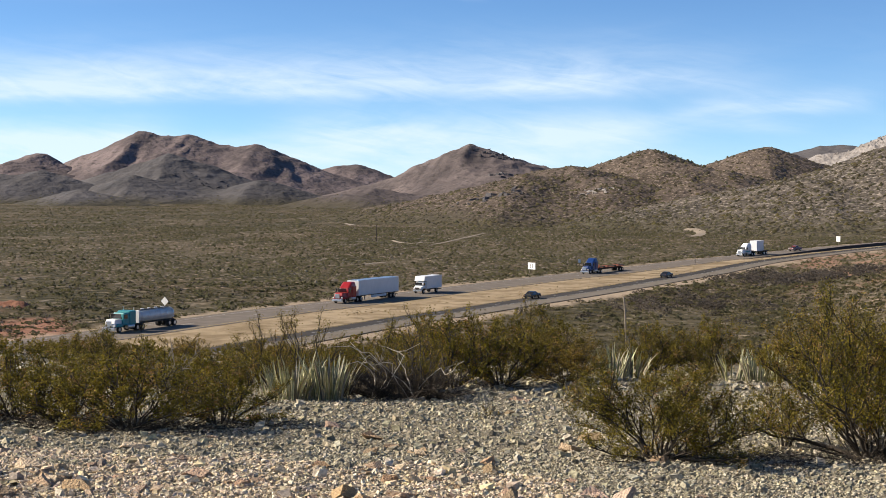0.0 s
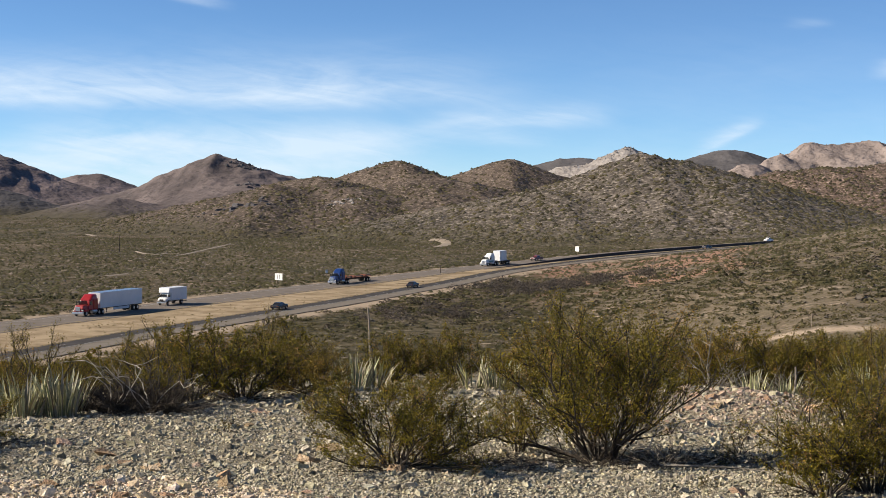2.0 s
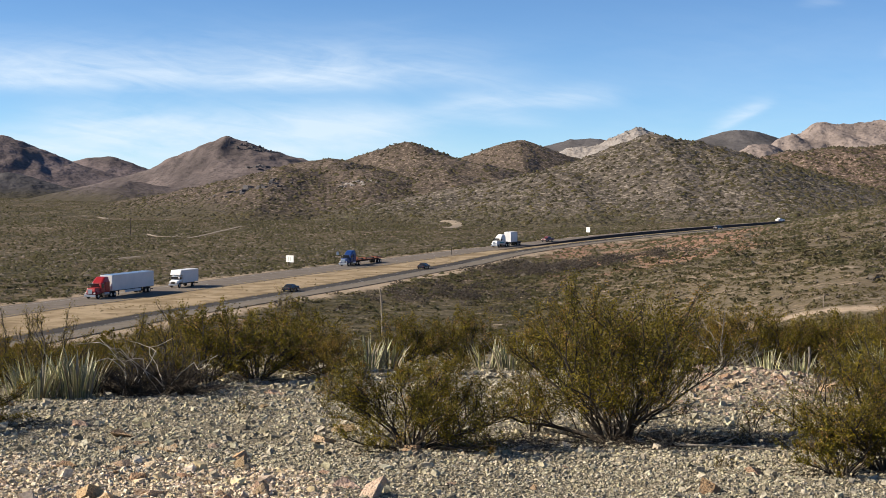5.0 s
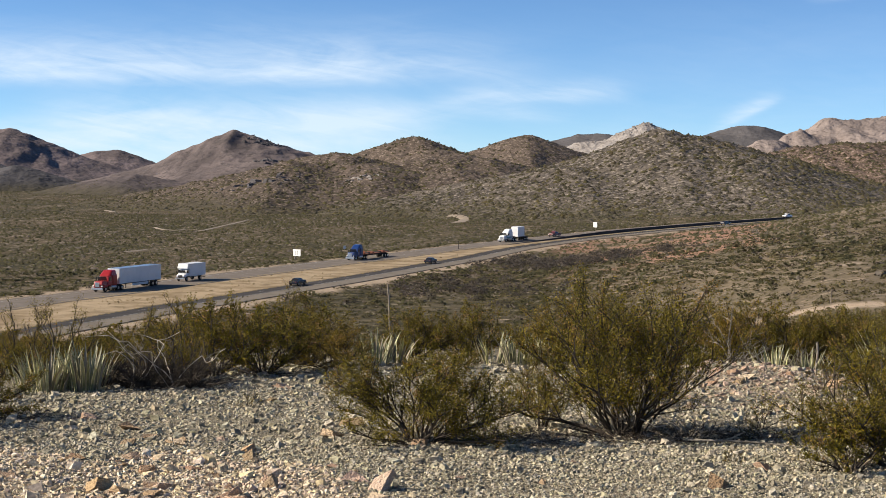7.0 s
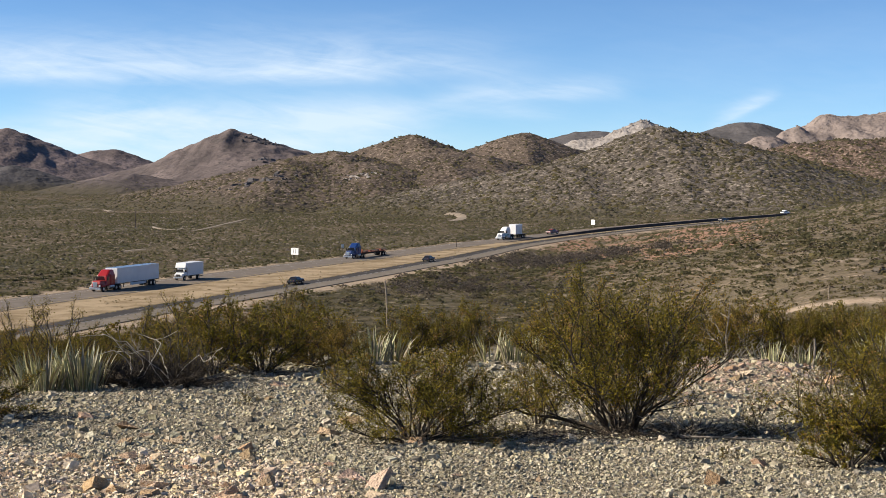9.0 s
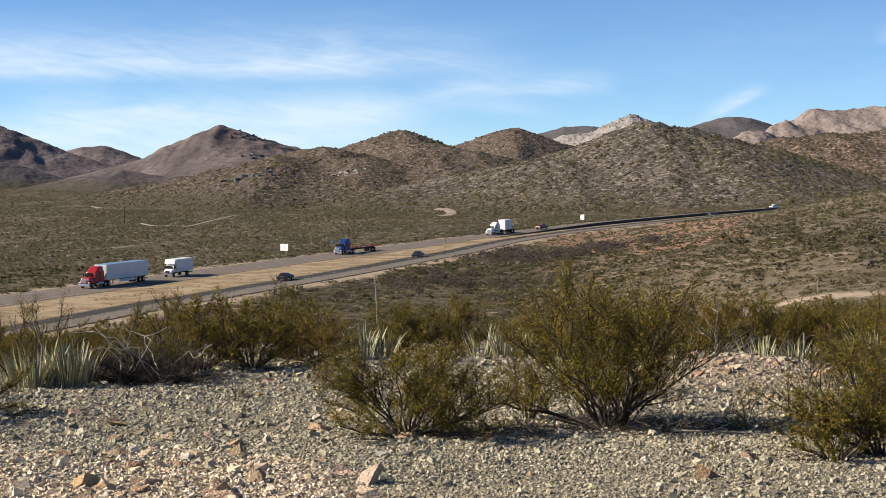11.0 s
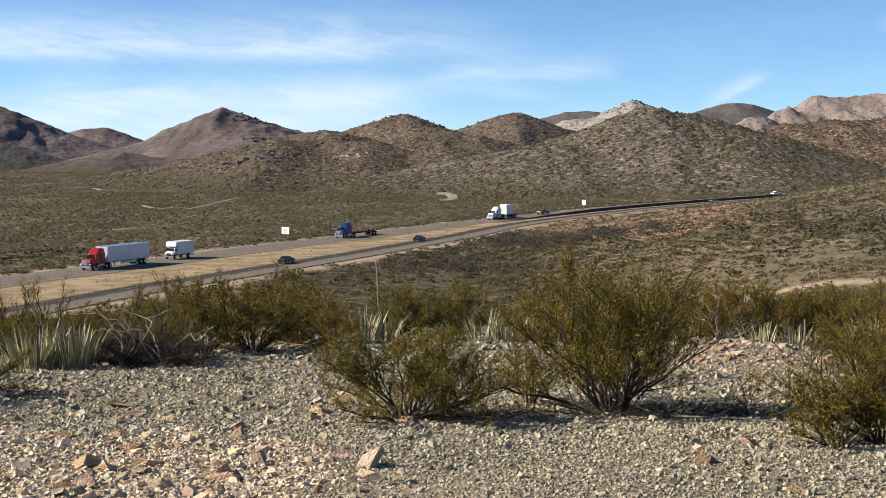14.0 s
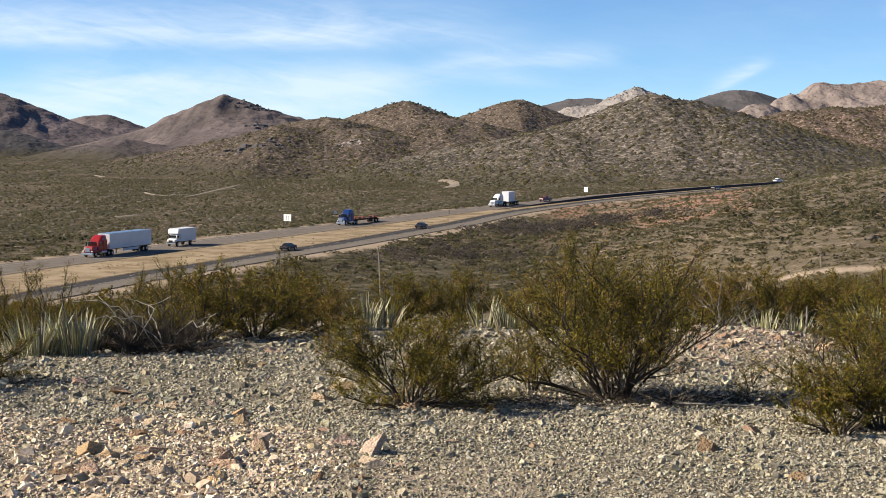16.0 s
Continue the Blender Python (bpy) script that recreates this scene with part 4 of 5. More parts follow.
def car(off, u, away, paint, label, pickup=False):
    c = on_road("pickup_truck" if pickup else "car", off, u, away, label, "car")
    k = 1.15 if pickup else 1.0
    part("body", box((-2.3 * k, 0, 0.66 * k), (4.6 * k, 1.82, 0.62 * k), 0.16, (0.12, 0.15, 0.06)), paint, c)
    if pickup:
        part("cabin", box((-2.35, 0, 1.35), (2.2, 1.7, 0.72), 0.14, (0.25, 0.6, 0.12)), paint, c)
        part("windows", box((-2.35, 0, 1.36), (2.1, 1.72, 0.42), 0.05, (0.22, 0.5, 0.1)), M_GLASSD, c)
    else:
        part("cabin", box((-2.45, 0, 1.18), (2.7, 1.6, 0.52), 0.15, (0.55, 0.75, 0.16)), paint, c)
        part("windows", box((-2.45, 0, 1.15), (2.62, 1.63, 0.36), 0.05, (0.48, 0.62, 0.14)), M_GLASSD, c)
    for s in (-1, 1):
        part("headlight", box((-0.06, s * 0.66, 0.72 * k), (0.12, 0.34, 0.14), 0.03), M_LIGHT, c)
        part("tail_light", box((-4.56 * k, s * 0.7, 0.76 * k), (0.08, 0.3, 0.14), 0.02), M_CARRED, c)
        for x in (-0.9, -3.6 * k):
            wheel(c, x, s * 0.8, 0.34 * k, 0.22)
    part("bumper", box((-0.02, 0, 0.48 * k), (0.14, 1.7, 0.2), 0.05), M_FRAME, c)
    return c


car(NEAR_LANE, -0.1061, True, M_BLACK, "black sedan driving on the dark carriageway")
car(NEAR_LANE, -0.0164, True, M_BLACK, "dark sedan driving away along the dark carriageway")
car(NEAR_LANE, 0.1864, True, M_BLACK, "dark car far off on the climbing road")
car(FAR_LANE, 0.064, False, M_CARRED, "dark red pickup following a white semi truck", True)
car(FAR_LANE, 0.2254, False, M_WHITE, "white pickup far off where the road bends", True)

# ---------------------------------------------------------------- plants


def tubes(p0, p1, r0, r1, sides=3):
    """Tapered sticks from p0 to p1 (arrays) as vertices and quads."""
    d = p1 - p0
    d = d / (np.linalg.norm(d, axis=1, keepdims=True) + 1e-9)
    a = np.cross(d, np.where(np.abs(d[:, 2:3]) > 0.9, [[1.0, 0, 0]], [[0, 0, 1.0]]))
    a /= np.linalg.norm(a, axis=1, keepdims=True) + 1e-9
    b = np.cross(d, a)
    ang = np.arange(sides) * 2 * np.pi / sides
    ring = np.cos(ang)[None, :, None] * a[:, None] + np.sin(ang)[None, :, None] * b[:, None]
    lo = p0[:, None] + ring * np.reshape(r0, (-1, 1, 1))
    hi = p1[:, None] + ring * np.reshape(r1, (-1, 1, 1))
    v = np.concatenate([lo, hi], 1).reshape(-1, 3)
    base = np.arange(len(p0))[:, None, None] * 2 * sides
    k = np.arange(sides)
    q = np.stack([k, (k + 1) % sides, (k + 1) % sides + sides, k + sides], -1)[None]
    return v, (base + q).reshape(-1, 4)


def leaf_quads(pos, size, rng, up=0.35, aspect=0.5):
    """Small diamond leaves at the places given."""
    n = len(pos)
    nor = rng.normal(size=(n, 3))
    nor[:, 2] = np.abs(nor[:, 2]) + up
    nor /= np.linalg.norm(nor, axis=1, keepdims=True)
    a = np.cross(nor, rng.normal(size=(n, 3)))
    a /= np.linalg.norm(a, axis=1, keepdims=True) + 1e-9
    b = np.cross(nor, a)
    s = size * rng.uniform(0.65, 1.35, (n, 1))
    v = np.stack([pos - a * s, pos - b * s * aspect, pos + a * s, pos + b * s * aspect], 1)
    return v.reshape(-1, 3), np.arange(4 * n).reshape(-1, 4)


def shrub_frame(h, w, stems, twigs, rng, arch=0.25, low=0.3):
    """Stem segments of a leafless shrub, and the starts and ends of its twigs."""
    seg0, seg1, ra, rb, t0, t1 = [], [], [], [], [], []
    for _ in range(stems):
        az = rng.uniform(0, 2 * np.pi)
        reach = w * 0.5 * math.sqrt(rng.uniform(0.03, 1.0))
        top = h * rng.uniform(0.62, 1.0) * (1 - 0.72 * (reach / (w * 0.5)) ** 2)
        n = 6
        t = np.linspace(0, 1, n + 1)
        rr = reach * (t ** (1.0 + arch)) + 0.06 * w * 0.5
        p = np.column_stack([np.cos(az) * rr, np.sin(az) * rr, top * t ** (0.9 + 0.25 * rng.uniform())])
        p[1:, :2] += np.cumsum(rng.normal(0, 0.042 * h, (n, 2)), 0)
        p[0, 2] = -0.05
        rad = (0.0080 * h * rng.uniform(0.7, 1.3)) * (1 - 0.75 * t) + 0.0015
        seg0.append(p[:-1]), seg1.append(p[1:]), ra.append(rad[:-1]), rb.append(rad[1:])
        for _ in range(twigs):
            s = rng.uniform(low, 1.0)
            i = min(int(s * n), n - 1)
            q = p[i] + (p[i + 1] - p[i]) * (s * n - i)
            d = (p[i + 1] - p[i]) / np.linalg.norm(p[i + 1] - p[i])
            d = d + rng.normal(0, 0.55, 3) + np.array([0, 0, 0.25])
            d /= np.linalg.norm(d)
            t0.append(q), t1.append(q + d * h * rng.uniform(0.13, 0.30))
    return [np.concatenate(a) for a in (seg0, seg1, ra, rb)] + [np.array(t0), np.array(t1)]


def unit(v):
    return v / (np.linalg.norm(v) + 1e-9)


def creosote_frame(h, w, stems, branches, twigs, rng):
    """Crooked stems fanning out of one root, their forks, and the twigs that carry the leaves."""
    seg0, seg1, ra, rb, t0, t1 = [], [], [], [], [], []
    turn = rng.uniform(0, 2 * np.pi)
    for k in range(stems):
        az = turn + 2.4 * k + rng.normal(0, 0.35)
        f = math.sqrt((k + 0.5) / stems) * rng.uniform(0.85, 1.1)
        reach, top = w * 0.40 * f, h * 0.86 * rng.uniform(0.78, 1.0) * (1 - 0.74 * min(f, 1) ** 2.4)
        n = 7
        t = np.linspace(0, 1, n + 1)
        rr = reach * t ** 1.1 + 0.035 * w
        p = np.column_stack([np.cos(az) * rr, np.sin(az) * rr, top * t ** rng.uniform(0.8, 1.05)])
        p[1:] += np.cumsum(rng.normal(0, 0.022 * h, (n, 3)), 0) * np.array([1, 1, 0.4])
        p[0, 2] = -0.06
        r0 = 0.0105 * h * rng.uniform(0.7, 1.3)
        rad = r0 * (1 - 0.8 * t) + 0.0015
        seg0.append(p[:-1]), seg1.append(p[1:]), ra.append(rad[:-1]), rb.append(rad[1:])
        for j in range(branches):
            s = 0.40 - 0.26 * min(f, 1) + (0.58 + 0.26 * min(f, 1)) * (j + rng.uniform(0, 1)) / branches
            i = min(int(s * n), n - 1)
            q = p[i] + (p[i + 1] - p[i]) * (s * n - i)
            out = rng.normal(0, 1, 3) * np.array([1, 1, 0.3])
            d = unit(unit(p[i + 1] - p[i]) * 0.8 + unit(out) * 0.75 + np.array([0, 0, 0.32]))
            e = q + d * h * rng.uniform(0.16, 0.30)
            seg0.append(q[None]), seg1.append(e[None]), ra.append(np.full(1, 0.4 * r0 + 0.001)), rb.append(np.full(1, 0.002))
            for _ in range(twigs):
                a = q + (e - q) * rng.uniform(0.35, 1.0)
                dd = unit(d + rng.normal(0, 0.42, 3) + np.array([0, 0, 0.30]))
                t0.append(a), t1.append(a + dd * h * rng.uniform(0.08, 0.17))
    return [np.concatenate(a) for a in (seg0, seg1, ra, rb)] + [np.array(t0), np.array(t1)]


def twig_mesh(name, frame_, mat, h, thin=0.0022):
    s0, s1, ra, rb, t0, t1 = frame_
    v1, f1 = tubes(s0, s1, ra, rb, 4)
    v2, f2 = tubes(t0, t1, np.full(len(t0), thin * (0.6 + h)), np.full(len(t0), 0.0012))
    return mesh_np(name, np.concatenate([v1, v2]), np.concatenate([f1, f2 + len(v1)]), mat)


def creosote(h, w, stems, branches, twigs, per_twig, seed, leaf=0.0105, dry=0.13, mat=M_LEAF):
    """A creosote bush: meshes of stems, green leaves and drying leaves, the leaves in plumes along the twigs."""
    rng = np.random.default_rng(seed)
    fr = creosote_frame(h, w, stems, branches, twigs, rng)
    t0, t1 = fr[4], fr[5]
    n = len(t0)
    k = rng.uniform(0.05, 1.12, (n, per_twig, 1))
    girth = (0.016 * h + 0.008) * (0.6 + 0.8 * rng.uniform(size=(n, 1, 1)))
    pos = t0[:, None] + (t1 - t0)[:, None] * k + rng.normal(0, 1, (n, per_twig, 3)) * girth
    pos = pos.reshape(-1, 3)
    isdry = np.repeat(rng.uniform(size=n) < dry, per_twig)
    keep = pos[:, 2] > 0.02
    pos, isdry = pos[keep], isdry[keep]
    stem = twig_mesh("branchwork", fr, M_STEM, h)
    leaves = mesh_np("foliage", *leaf_quads(pos[~isdry], leaf, rng), mat)
    old = mesh_np("dry_foliage", *leaf_quads(pos[isdry], leaf, rng), M_LEAF_OLD)
    return stem, leaves, old


def plant(name, meshes, m, label, category, group):
    root = tagged(new(name), label, category, group)
    root.matrix_world = m
    for n, me in meshes:
        part(n, me, None, root)
    return root


def stand(x, y, turn=0.0, sink=0.03):
    return pose(x, y, zat(x, y) - sink, 0, 0, turn)


KINDS = {
    "wide": creosote(1.0, 2.4, 24, 8, 5, 38, 101, leaf=0.0100),
    "tall": creosote(1.65, 3.0, 22, 9, 5, 42, 102, leaf=0.0118),
    "thin": creosote(1.45, 1.8, 11, 7, 5, 34, 103, leaf=0.0125),
    "round": creosote(1.3, 2.4, 17, 8, 4, 24, 104, leaf=0.0172),
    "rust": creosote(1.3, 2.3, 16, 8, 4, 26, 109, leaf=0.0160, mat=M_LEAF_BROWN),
    "low": creosote(0.9, 1.9, 14, 7, 4, 20, 105, leaf=0.0158),
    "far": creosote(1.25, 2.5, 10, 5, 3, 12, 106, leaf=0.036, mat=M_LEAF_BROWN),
    "far_low": creosote(0.95, 2.3, 10, 5, 3, 10, 107, leaf=0.036),
    "sparse": creosote(1.45, 1.7, 8, 6, 4, 20, 110, leaf=0.0125),
    "weed": creosote(0.48, 0.6, 6, 4, 3, 8, 108, leaf=0.010, dry=0.3),
}
LABELS = {
    "sparse": "nearly bare upright creosote bush with leafy tips",
    "wide": "low wide creosote bush, olive green, on pale gravel", "tall": "tall many-stemmed creosote bush with olive leaves",
    "thin": "sparse upright creosote bush with small olive leaves", "rust": "rounded bush with brownish-olive leaves on the hilltop", "round": "rounded yellow-green creosote bush on the hilltop",
    "low": "low yellow-green creosote bush on stony ground", "far": "dense brownish-olive creosote bush on the hill's brow",
    "far_low": "low olive creosote bush on the hill's brow", "weed": "small sparse yellow-green weed on gravel",
}


def bush(kind, x, y, size=1.0, turn=None, tall=1.0):
    stem, leaves, old = KINDS[kind]
    t = RNG.uniform(0, 360) if turn is None else turn
    m = stand(x, y, t) @ Matrix.Diagonal((size, size, size * tall, 1))
    return plant("creosote_bush" if kind != "weed" else "weed", [("branchwork", stem), ("foliage", leaves), ("dry_foliage", old)], m, LABELS[kind],
                 "bush" if kind != "weed" else "weed", "creosote bushes on the hilltop")


# the bushes that stand on the gravel
bush("wide", -0.40, 14.5, 1.1, 20, 0.95)
bush("tall", 1.8, 15.6, 1.04, 140, 1.08)
bush("thin", 0.95, 16.3, 0.6, 30)
bush("tall", 3.95, 12.9, 0.80, 70)
bush("low", 3.42, 12.6, 0.8, 10)
bush("tall", 5.0, 15.0, 0.6, 90)
bush("weed", 3.45, 16.4, 0.95)
bush("weed", 3.05, 15.2, 0.55)
bush("weed", -2.72, 18.7, 0.62)
bush("weed", -1.75, 21.3, 0.9)
bush("weed", 2.5, 13.2, 0.45)
bush("weed", 5.1, 20.2, 1.1)
bush("weed", -1.75, 20.0, 0.6)
bush("round", -6.5, 15.8, 1.0, 33, 0.80)
bush("round", -5.75, 16.9, 0.82, 120, 0.85)
bush("low", -7.5, 16.2, 0.95, 220)
bush("round", -8.4, 16.9, 1.0, 300, 0.8)
bush("sparse", -7.1, 17.2, 0.85, 40)
bush("low", -6.75, 19.1, 0.75, 60)
bush("sparse", -6.3, 22.8, 1.0, 15)
bush("sparse", -7.1, 23.6, 1.0, 200)
bush("sparse", -4.7, 23.4, 1.05, 100)
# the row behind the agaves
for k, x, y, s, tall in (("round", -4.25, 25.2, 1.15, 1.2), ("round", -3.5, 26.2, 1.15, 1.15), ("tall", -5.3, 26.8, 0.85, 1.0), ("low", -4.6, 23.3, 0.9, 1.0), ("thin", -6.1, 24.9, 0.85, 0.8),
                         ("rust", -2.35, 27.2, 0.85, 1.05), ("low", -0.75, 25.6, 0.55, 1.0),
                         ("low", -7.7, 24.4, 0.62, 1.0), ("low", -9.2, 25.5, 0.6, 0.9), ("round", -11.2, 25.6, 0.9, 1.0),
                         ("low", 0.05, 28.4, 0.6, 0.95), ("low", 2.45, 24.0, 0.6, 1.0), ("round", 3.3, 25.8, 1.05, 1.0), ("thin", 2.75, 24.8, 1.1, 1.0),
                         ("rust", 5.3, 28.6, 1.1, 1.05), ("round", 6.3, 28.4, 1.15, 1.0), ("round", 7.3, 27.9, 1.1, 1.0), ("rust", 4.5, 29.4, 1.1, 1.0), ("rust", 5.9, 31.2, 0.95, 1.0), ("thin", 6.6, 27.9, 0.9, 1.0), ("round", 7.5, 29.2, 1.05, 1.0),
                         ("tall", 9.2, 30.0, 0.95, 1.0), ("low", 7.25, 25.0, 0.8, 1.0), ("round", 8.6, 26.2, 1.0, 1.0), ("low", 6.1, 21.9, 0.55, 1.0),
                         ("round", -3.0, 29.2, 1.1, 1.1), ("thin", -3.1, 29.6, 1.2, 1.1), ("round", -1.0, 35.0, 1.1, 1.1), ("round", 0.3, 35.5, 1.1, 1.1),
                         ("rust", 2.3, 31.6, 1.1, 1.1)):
    bush(k, x, y, s, None, tall * (0.84 if x < 0 else 0.95))
for k, u, y, s in (("low", -0.43, 24.0, 0.95), ("round", -0.41, 27.0, 0.75), ("low", -0.385, 23.2, 1.0), ("rust", -0.37, 29.5, 0.80), ("low", -0.345, 25.5, 1.05), ("low", -0.325, 28.5, 1.0),
                   ("rust", -0.305, 31.0, 0.80), ("low", -0.285, 27.0, 0.95), ("low", -0.265, 30.0, 1.0), ("low", -0.235, 28.5, 0.9), ("low", -0.455, 29.0, 1.0), ("low", -0.305, 24.8, 0.8)):
    bush(k, u * y, y, s, None, 0.68)
# the brow of the hill
for i in range(62):
    az, r = RNG.uniform(-0.50, 0.36), RNG.uniform(36, 62)
    x, y = r * math.sin(az), r * math.cos(az)
    low_gap = 0.6 if -0.42 < az < -0.25 or -0.07 < az < -0.03 else 1.0
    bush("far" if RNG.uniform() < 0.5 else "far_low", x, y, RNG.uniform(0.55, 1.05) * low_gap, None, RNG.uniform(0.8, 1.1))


# low bushes that close the hill's edge
for az0, az1, n in ((-0.50, -0.17, 34), (-0.09, 0.13, 16), (0.13, 0.34, 14)):
    for i in range(n):
        az, r = RNG.uniform(az0, az1), RNG.uniform(33, 46)
        bush("far_low", r * math.sin(az), r * math.cos(az), RNG.uniform(0.38, 0.62), None, RNG.uniform(0.8, 1.1))


def blade_mesh(length, width, bend, seed):
    """One stiff, channelled agave blade growing up along z and bending along x."""
    rng = np.random.default_rng(seed)
    n = 6
    t = np.linspace(0, 1, n + 1)
    wid = width * np.where(t < 0.5, 0.75 + 0.5 * t, np.clip(2.0 * (1 - t), 0.03, 1))
    mid = np.column_stack([bend * t ** 2 * length, 0 * t, length * t * (1 - 0.12 * bend * t)])
    row = []
    for s, dip in ((-1, 0.0), (-0.62, -0.22), (0, -0.34), (0.62, -0.22), (1, 0.0)):
        row.append(mid + np.column_stack([dip * -wid * 0.5, s * wid * 0.5, 0 * t]))
    dry = seed % 4 == 0
    me = mesh_np("blade", np.stack(row, 1).reshape(-1, 3), grid_faces(n + 1, 5), M_BLADE_DRY if dry else M_BLADE, True)
    me.materials.append(M_BLADE_DRY if dry else M_BLADE_EDGE)
    me.polygons.foreach_set("material_index", np.tile([1, 0, 0, 1], n).astype(np.int32))
    return me


BLADES = [blade_mesh(0.54 + 0.07 * (i % 3), 0.050, 0.06 + 0.07 * (i % 4), i + 1) for i in range(8)]


def agave(x, y, size, count, label="pale green agave clump with stiff upright blades", spread=0.30):
    root = tagged(new("agave"), label, "agave", "agave clumps on the hilltop")
    root.matrix_world = stand(x, y, RNG.uniform(0, 360), 0.02) @ Matrix.Scale(size, 4)
    for i in range(int(count * 1.5)):
        ob = new("blade", BLADES[int(RNG.integers(0, 8))])
        ob.parent = root
        az, lean, d = RNG.uniform(0, 360), RNG.uniform(2, 25), spread * math.sqrt(RNG.uniform())
        a = radians(az)
        ob.matrix_basis = pose(d * math.cos(a), d * math.sin(a), 0, 0, 0, az) @ pose(0, 0, 0, 0, lean, 0) @ Matrix.Scale(RNG.uniform(0.7, 1.15), 4)
    return root


for x, y, s, c in ((-6.05, 21.2, 1.0, 42), (-5.55, 21.4, 1.05, 46), (-6.45, 21.7, 0.9, 20), (-6.2, 20.6, 0.5, 12),
                   (-1.75, 30.6, 1.15, 30), (-1.35, 31.2, 1.05, 26), (0.78, 31.2, 1.05, 22), (1.25, 30.8, 1.1, 24), (1.75, 31.0, 1.0, 22), (2.1, 31.4, 1.0, 20),
                   (5.5, 25.2, 0.85, 26), (6.2, 25.6, 0.8, 24), (7.75, 26.0, 1.25, 34), (8.3, 27.4, 1.1, 22), (4.1, 25.6, 0.8, 16), (7.0, 30.5, 1.1, 20), (-3.0, 33.0, 0.9, 16)):
    agave(x, y, s, c)


def dead_shrub(h, w, stems, twigs, seed, mat=M_DEAD):
    rng = np.random.default_rng(seed)
    fr = shrub_frame(h, w, stems, twigs, rng, low=0.1)
    return twig_mesh("branchwork", fr, mat, h, 0.0045)


DEAD = [dead_shrub(0.8, 1.5, 20, 12, 201), dead_shrub(1.0, 1.2, 12, 9, 202), dead_shrub(0.35, 0.9, 12, 10, 203), dead_shrub(0.65, 1.6, 40, 26, 204, M_STEM)]
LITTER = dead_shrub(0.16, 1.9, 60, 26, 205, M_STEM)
for i, x, y, s in ((3, -4.75, 21.9, 1.05), (3, -4.2, 22.1, 1.0), (3, -5.3, 22.1, 0.95), (3, -4.5, 22.6, 1.2), (1, 1.9, 15.9, 1.2), (1, 5.3, 27.8, 1.5), (1, -4.5, 23.6, 1.0), (1, 2.1, 17.2, 1.1), (1, 2.7, 19.5, 1.2), (2, 2.35, 14.9, 0.9), (2, 0.9, 14.4, 0.7),
                   (1, 6.3, 26.4, 0.9), (2, 3.7, 14.6, 0.8), (1, -5.4, 24.5, 1.0), (1, -8.3, 22.0, 1.1), (2, 5.2, 25.6, 1.2), (1, 3.0, 26.5, 1.2)):
    plant("dead_shrub", [("branchwork", DEAD[i])], stand(x, y, RNG.uniform(0, 360)) @ Matrix.Scale(s, 4), "leafless weathered grey shrub among living bushes", "shrub", "dead shrubs on the hilltop")



def gnarled(x, y, h, reach, turn, seed):
    """A bleached, crooked dead branch that leans out of the brush."""
    rng = np.random.default_rng(seed)
    bm = bmesh.new()
    a0 = radians(turn)
    for fork in range(4):
        a, p, r = a0 + rng.normal(0, 0.9), Vector((0, 0, -0.05)), 0.0115
        steps = 9
        for i in range(steps):
            k = (i + 1) / steps
            a += rng.normal(0, 0.65)
            up = h / steps * (2.0 * (1 - k) + 0.25) + rng.normal(0, 0.05)
            q = p + Vector((math.cos(a) * reach / steps, math.sin(a) * reach / steps, up))
            rod(p, q, r, r * 0.87, 6, bm)
            p, r = q, r * 0.87
    root = tagged(new("dead_shrub"), "bleached crooked dead branches rising from brush", "shrub", "dead shrubs on the hilltop")
    root.matrix_world = stand(x, y)
    part("branchwork", bm, M_BLEACHED, root)
    return root


for i, (x, y, h, reach, turn) in enumerate(((-5.0, 21.9, 0.80, 1.2, 20), (-4.3, 22.0, 0.75, 1.2, 150), (2.3, 15.7, 0.35, 1.2, -10))):
    gnarled(x, y, h, reach, turn, 300 + i)

# fallen twigs under the bushes, laid dark to deepen the shade there too
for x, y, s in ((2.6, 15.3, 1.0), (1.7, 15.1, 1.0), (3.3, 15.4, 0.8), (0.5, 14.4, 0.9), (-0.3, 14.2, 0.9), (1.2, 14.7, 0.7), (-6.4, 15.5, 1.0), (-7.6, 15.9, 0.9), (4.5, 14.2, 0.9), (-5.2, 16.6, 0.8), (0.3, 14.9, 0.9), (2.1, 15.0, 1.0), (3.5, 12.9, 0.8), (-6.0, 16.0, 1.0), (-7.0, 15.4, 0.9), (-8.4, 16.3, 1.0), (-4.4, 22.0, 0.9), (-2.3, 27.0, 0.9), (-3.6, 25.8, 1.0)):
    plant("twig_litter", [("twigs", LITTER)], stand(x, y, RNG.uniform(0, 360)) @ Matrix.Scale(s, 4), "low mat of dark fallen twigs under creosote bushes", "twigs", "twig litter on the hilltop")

# fallen pale branch under the large bush
bm = bmesh.new()
pts = [(2.35, 14.75, 0.04), (2.7, 14.55, 0.06), (3.05, 14.5, 0.05), (3.4, 14.3, 0.03)]
for a, b, r in zip(pts, pts[1:], (0.012, 0.010, 0.007)):
    rod((a[0], a[1], zat(a[0], a[1]) + a[2]), (b[0], b[1], zat(b[0], b[1]) + b[2]), r, r * 0.8, 7, bm)
rod((2.7, 14.55, zat(2.7, 14.55) + 0.06), (2.95, 14.85, zat(2.95, 14.85) + 0.12), 0.010, 0.005, 6, bm)
me = bpy.data.meshes.new("fallen_branch")
bm.to_mesh(me), bm.free(), me.materials.append(M_DEAD)
tagged(new("fallen_branch", me), "fallen bleached branch lying on gravel", "branch")

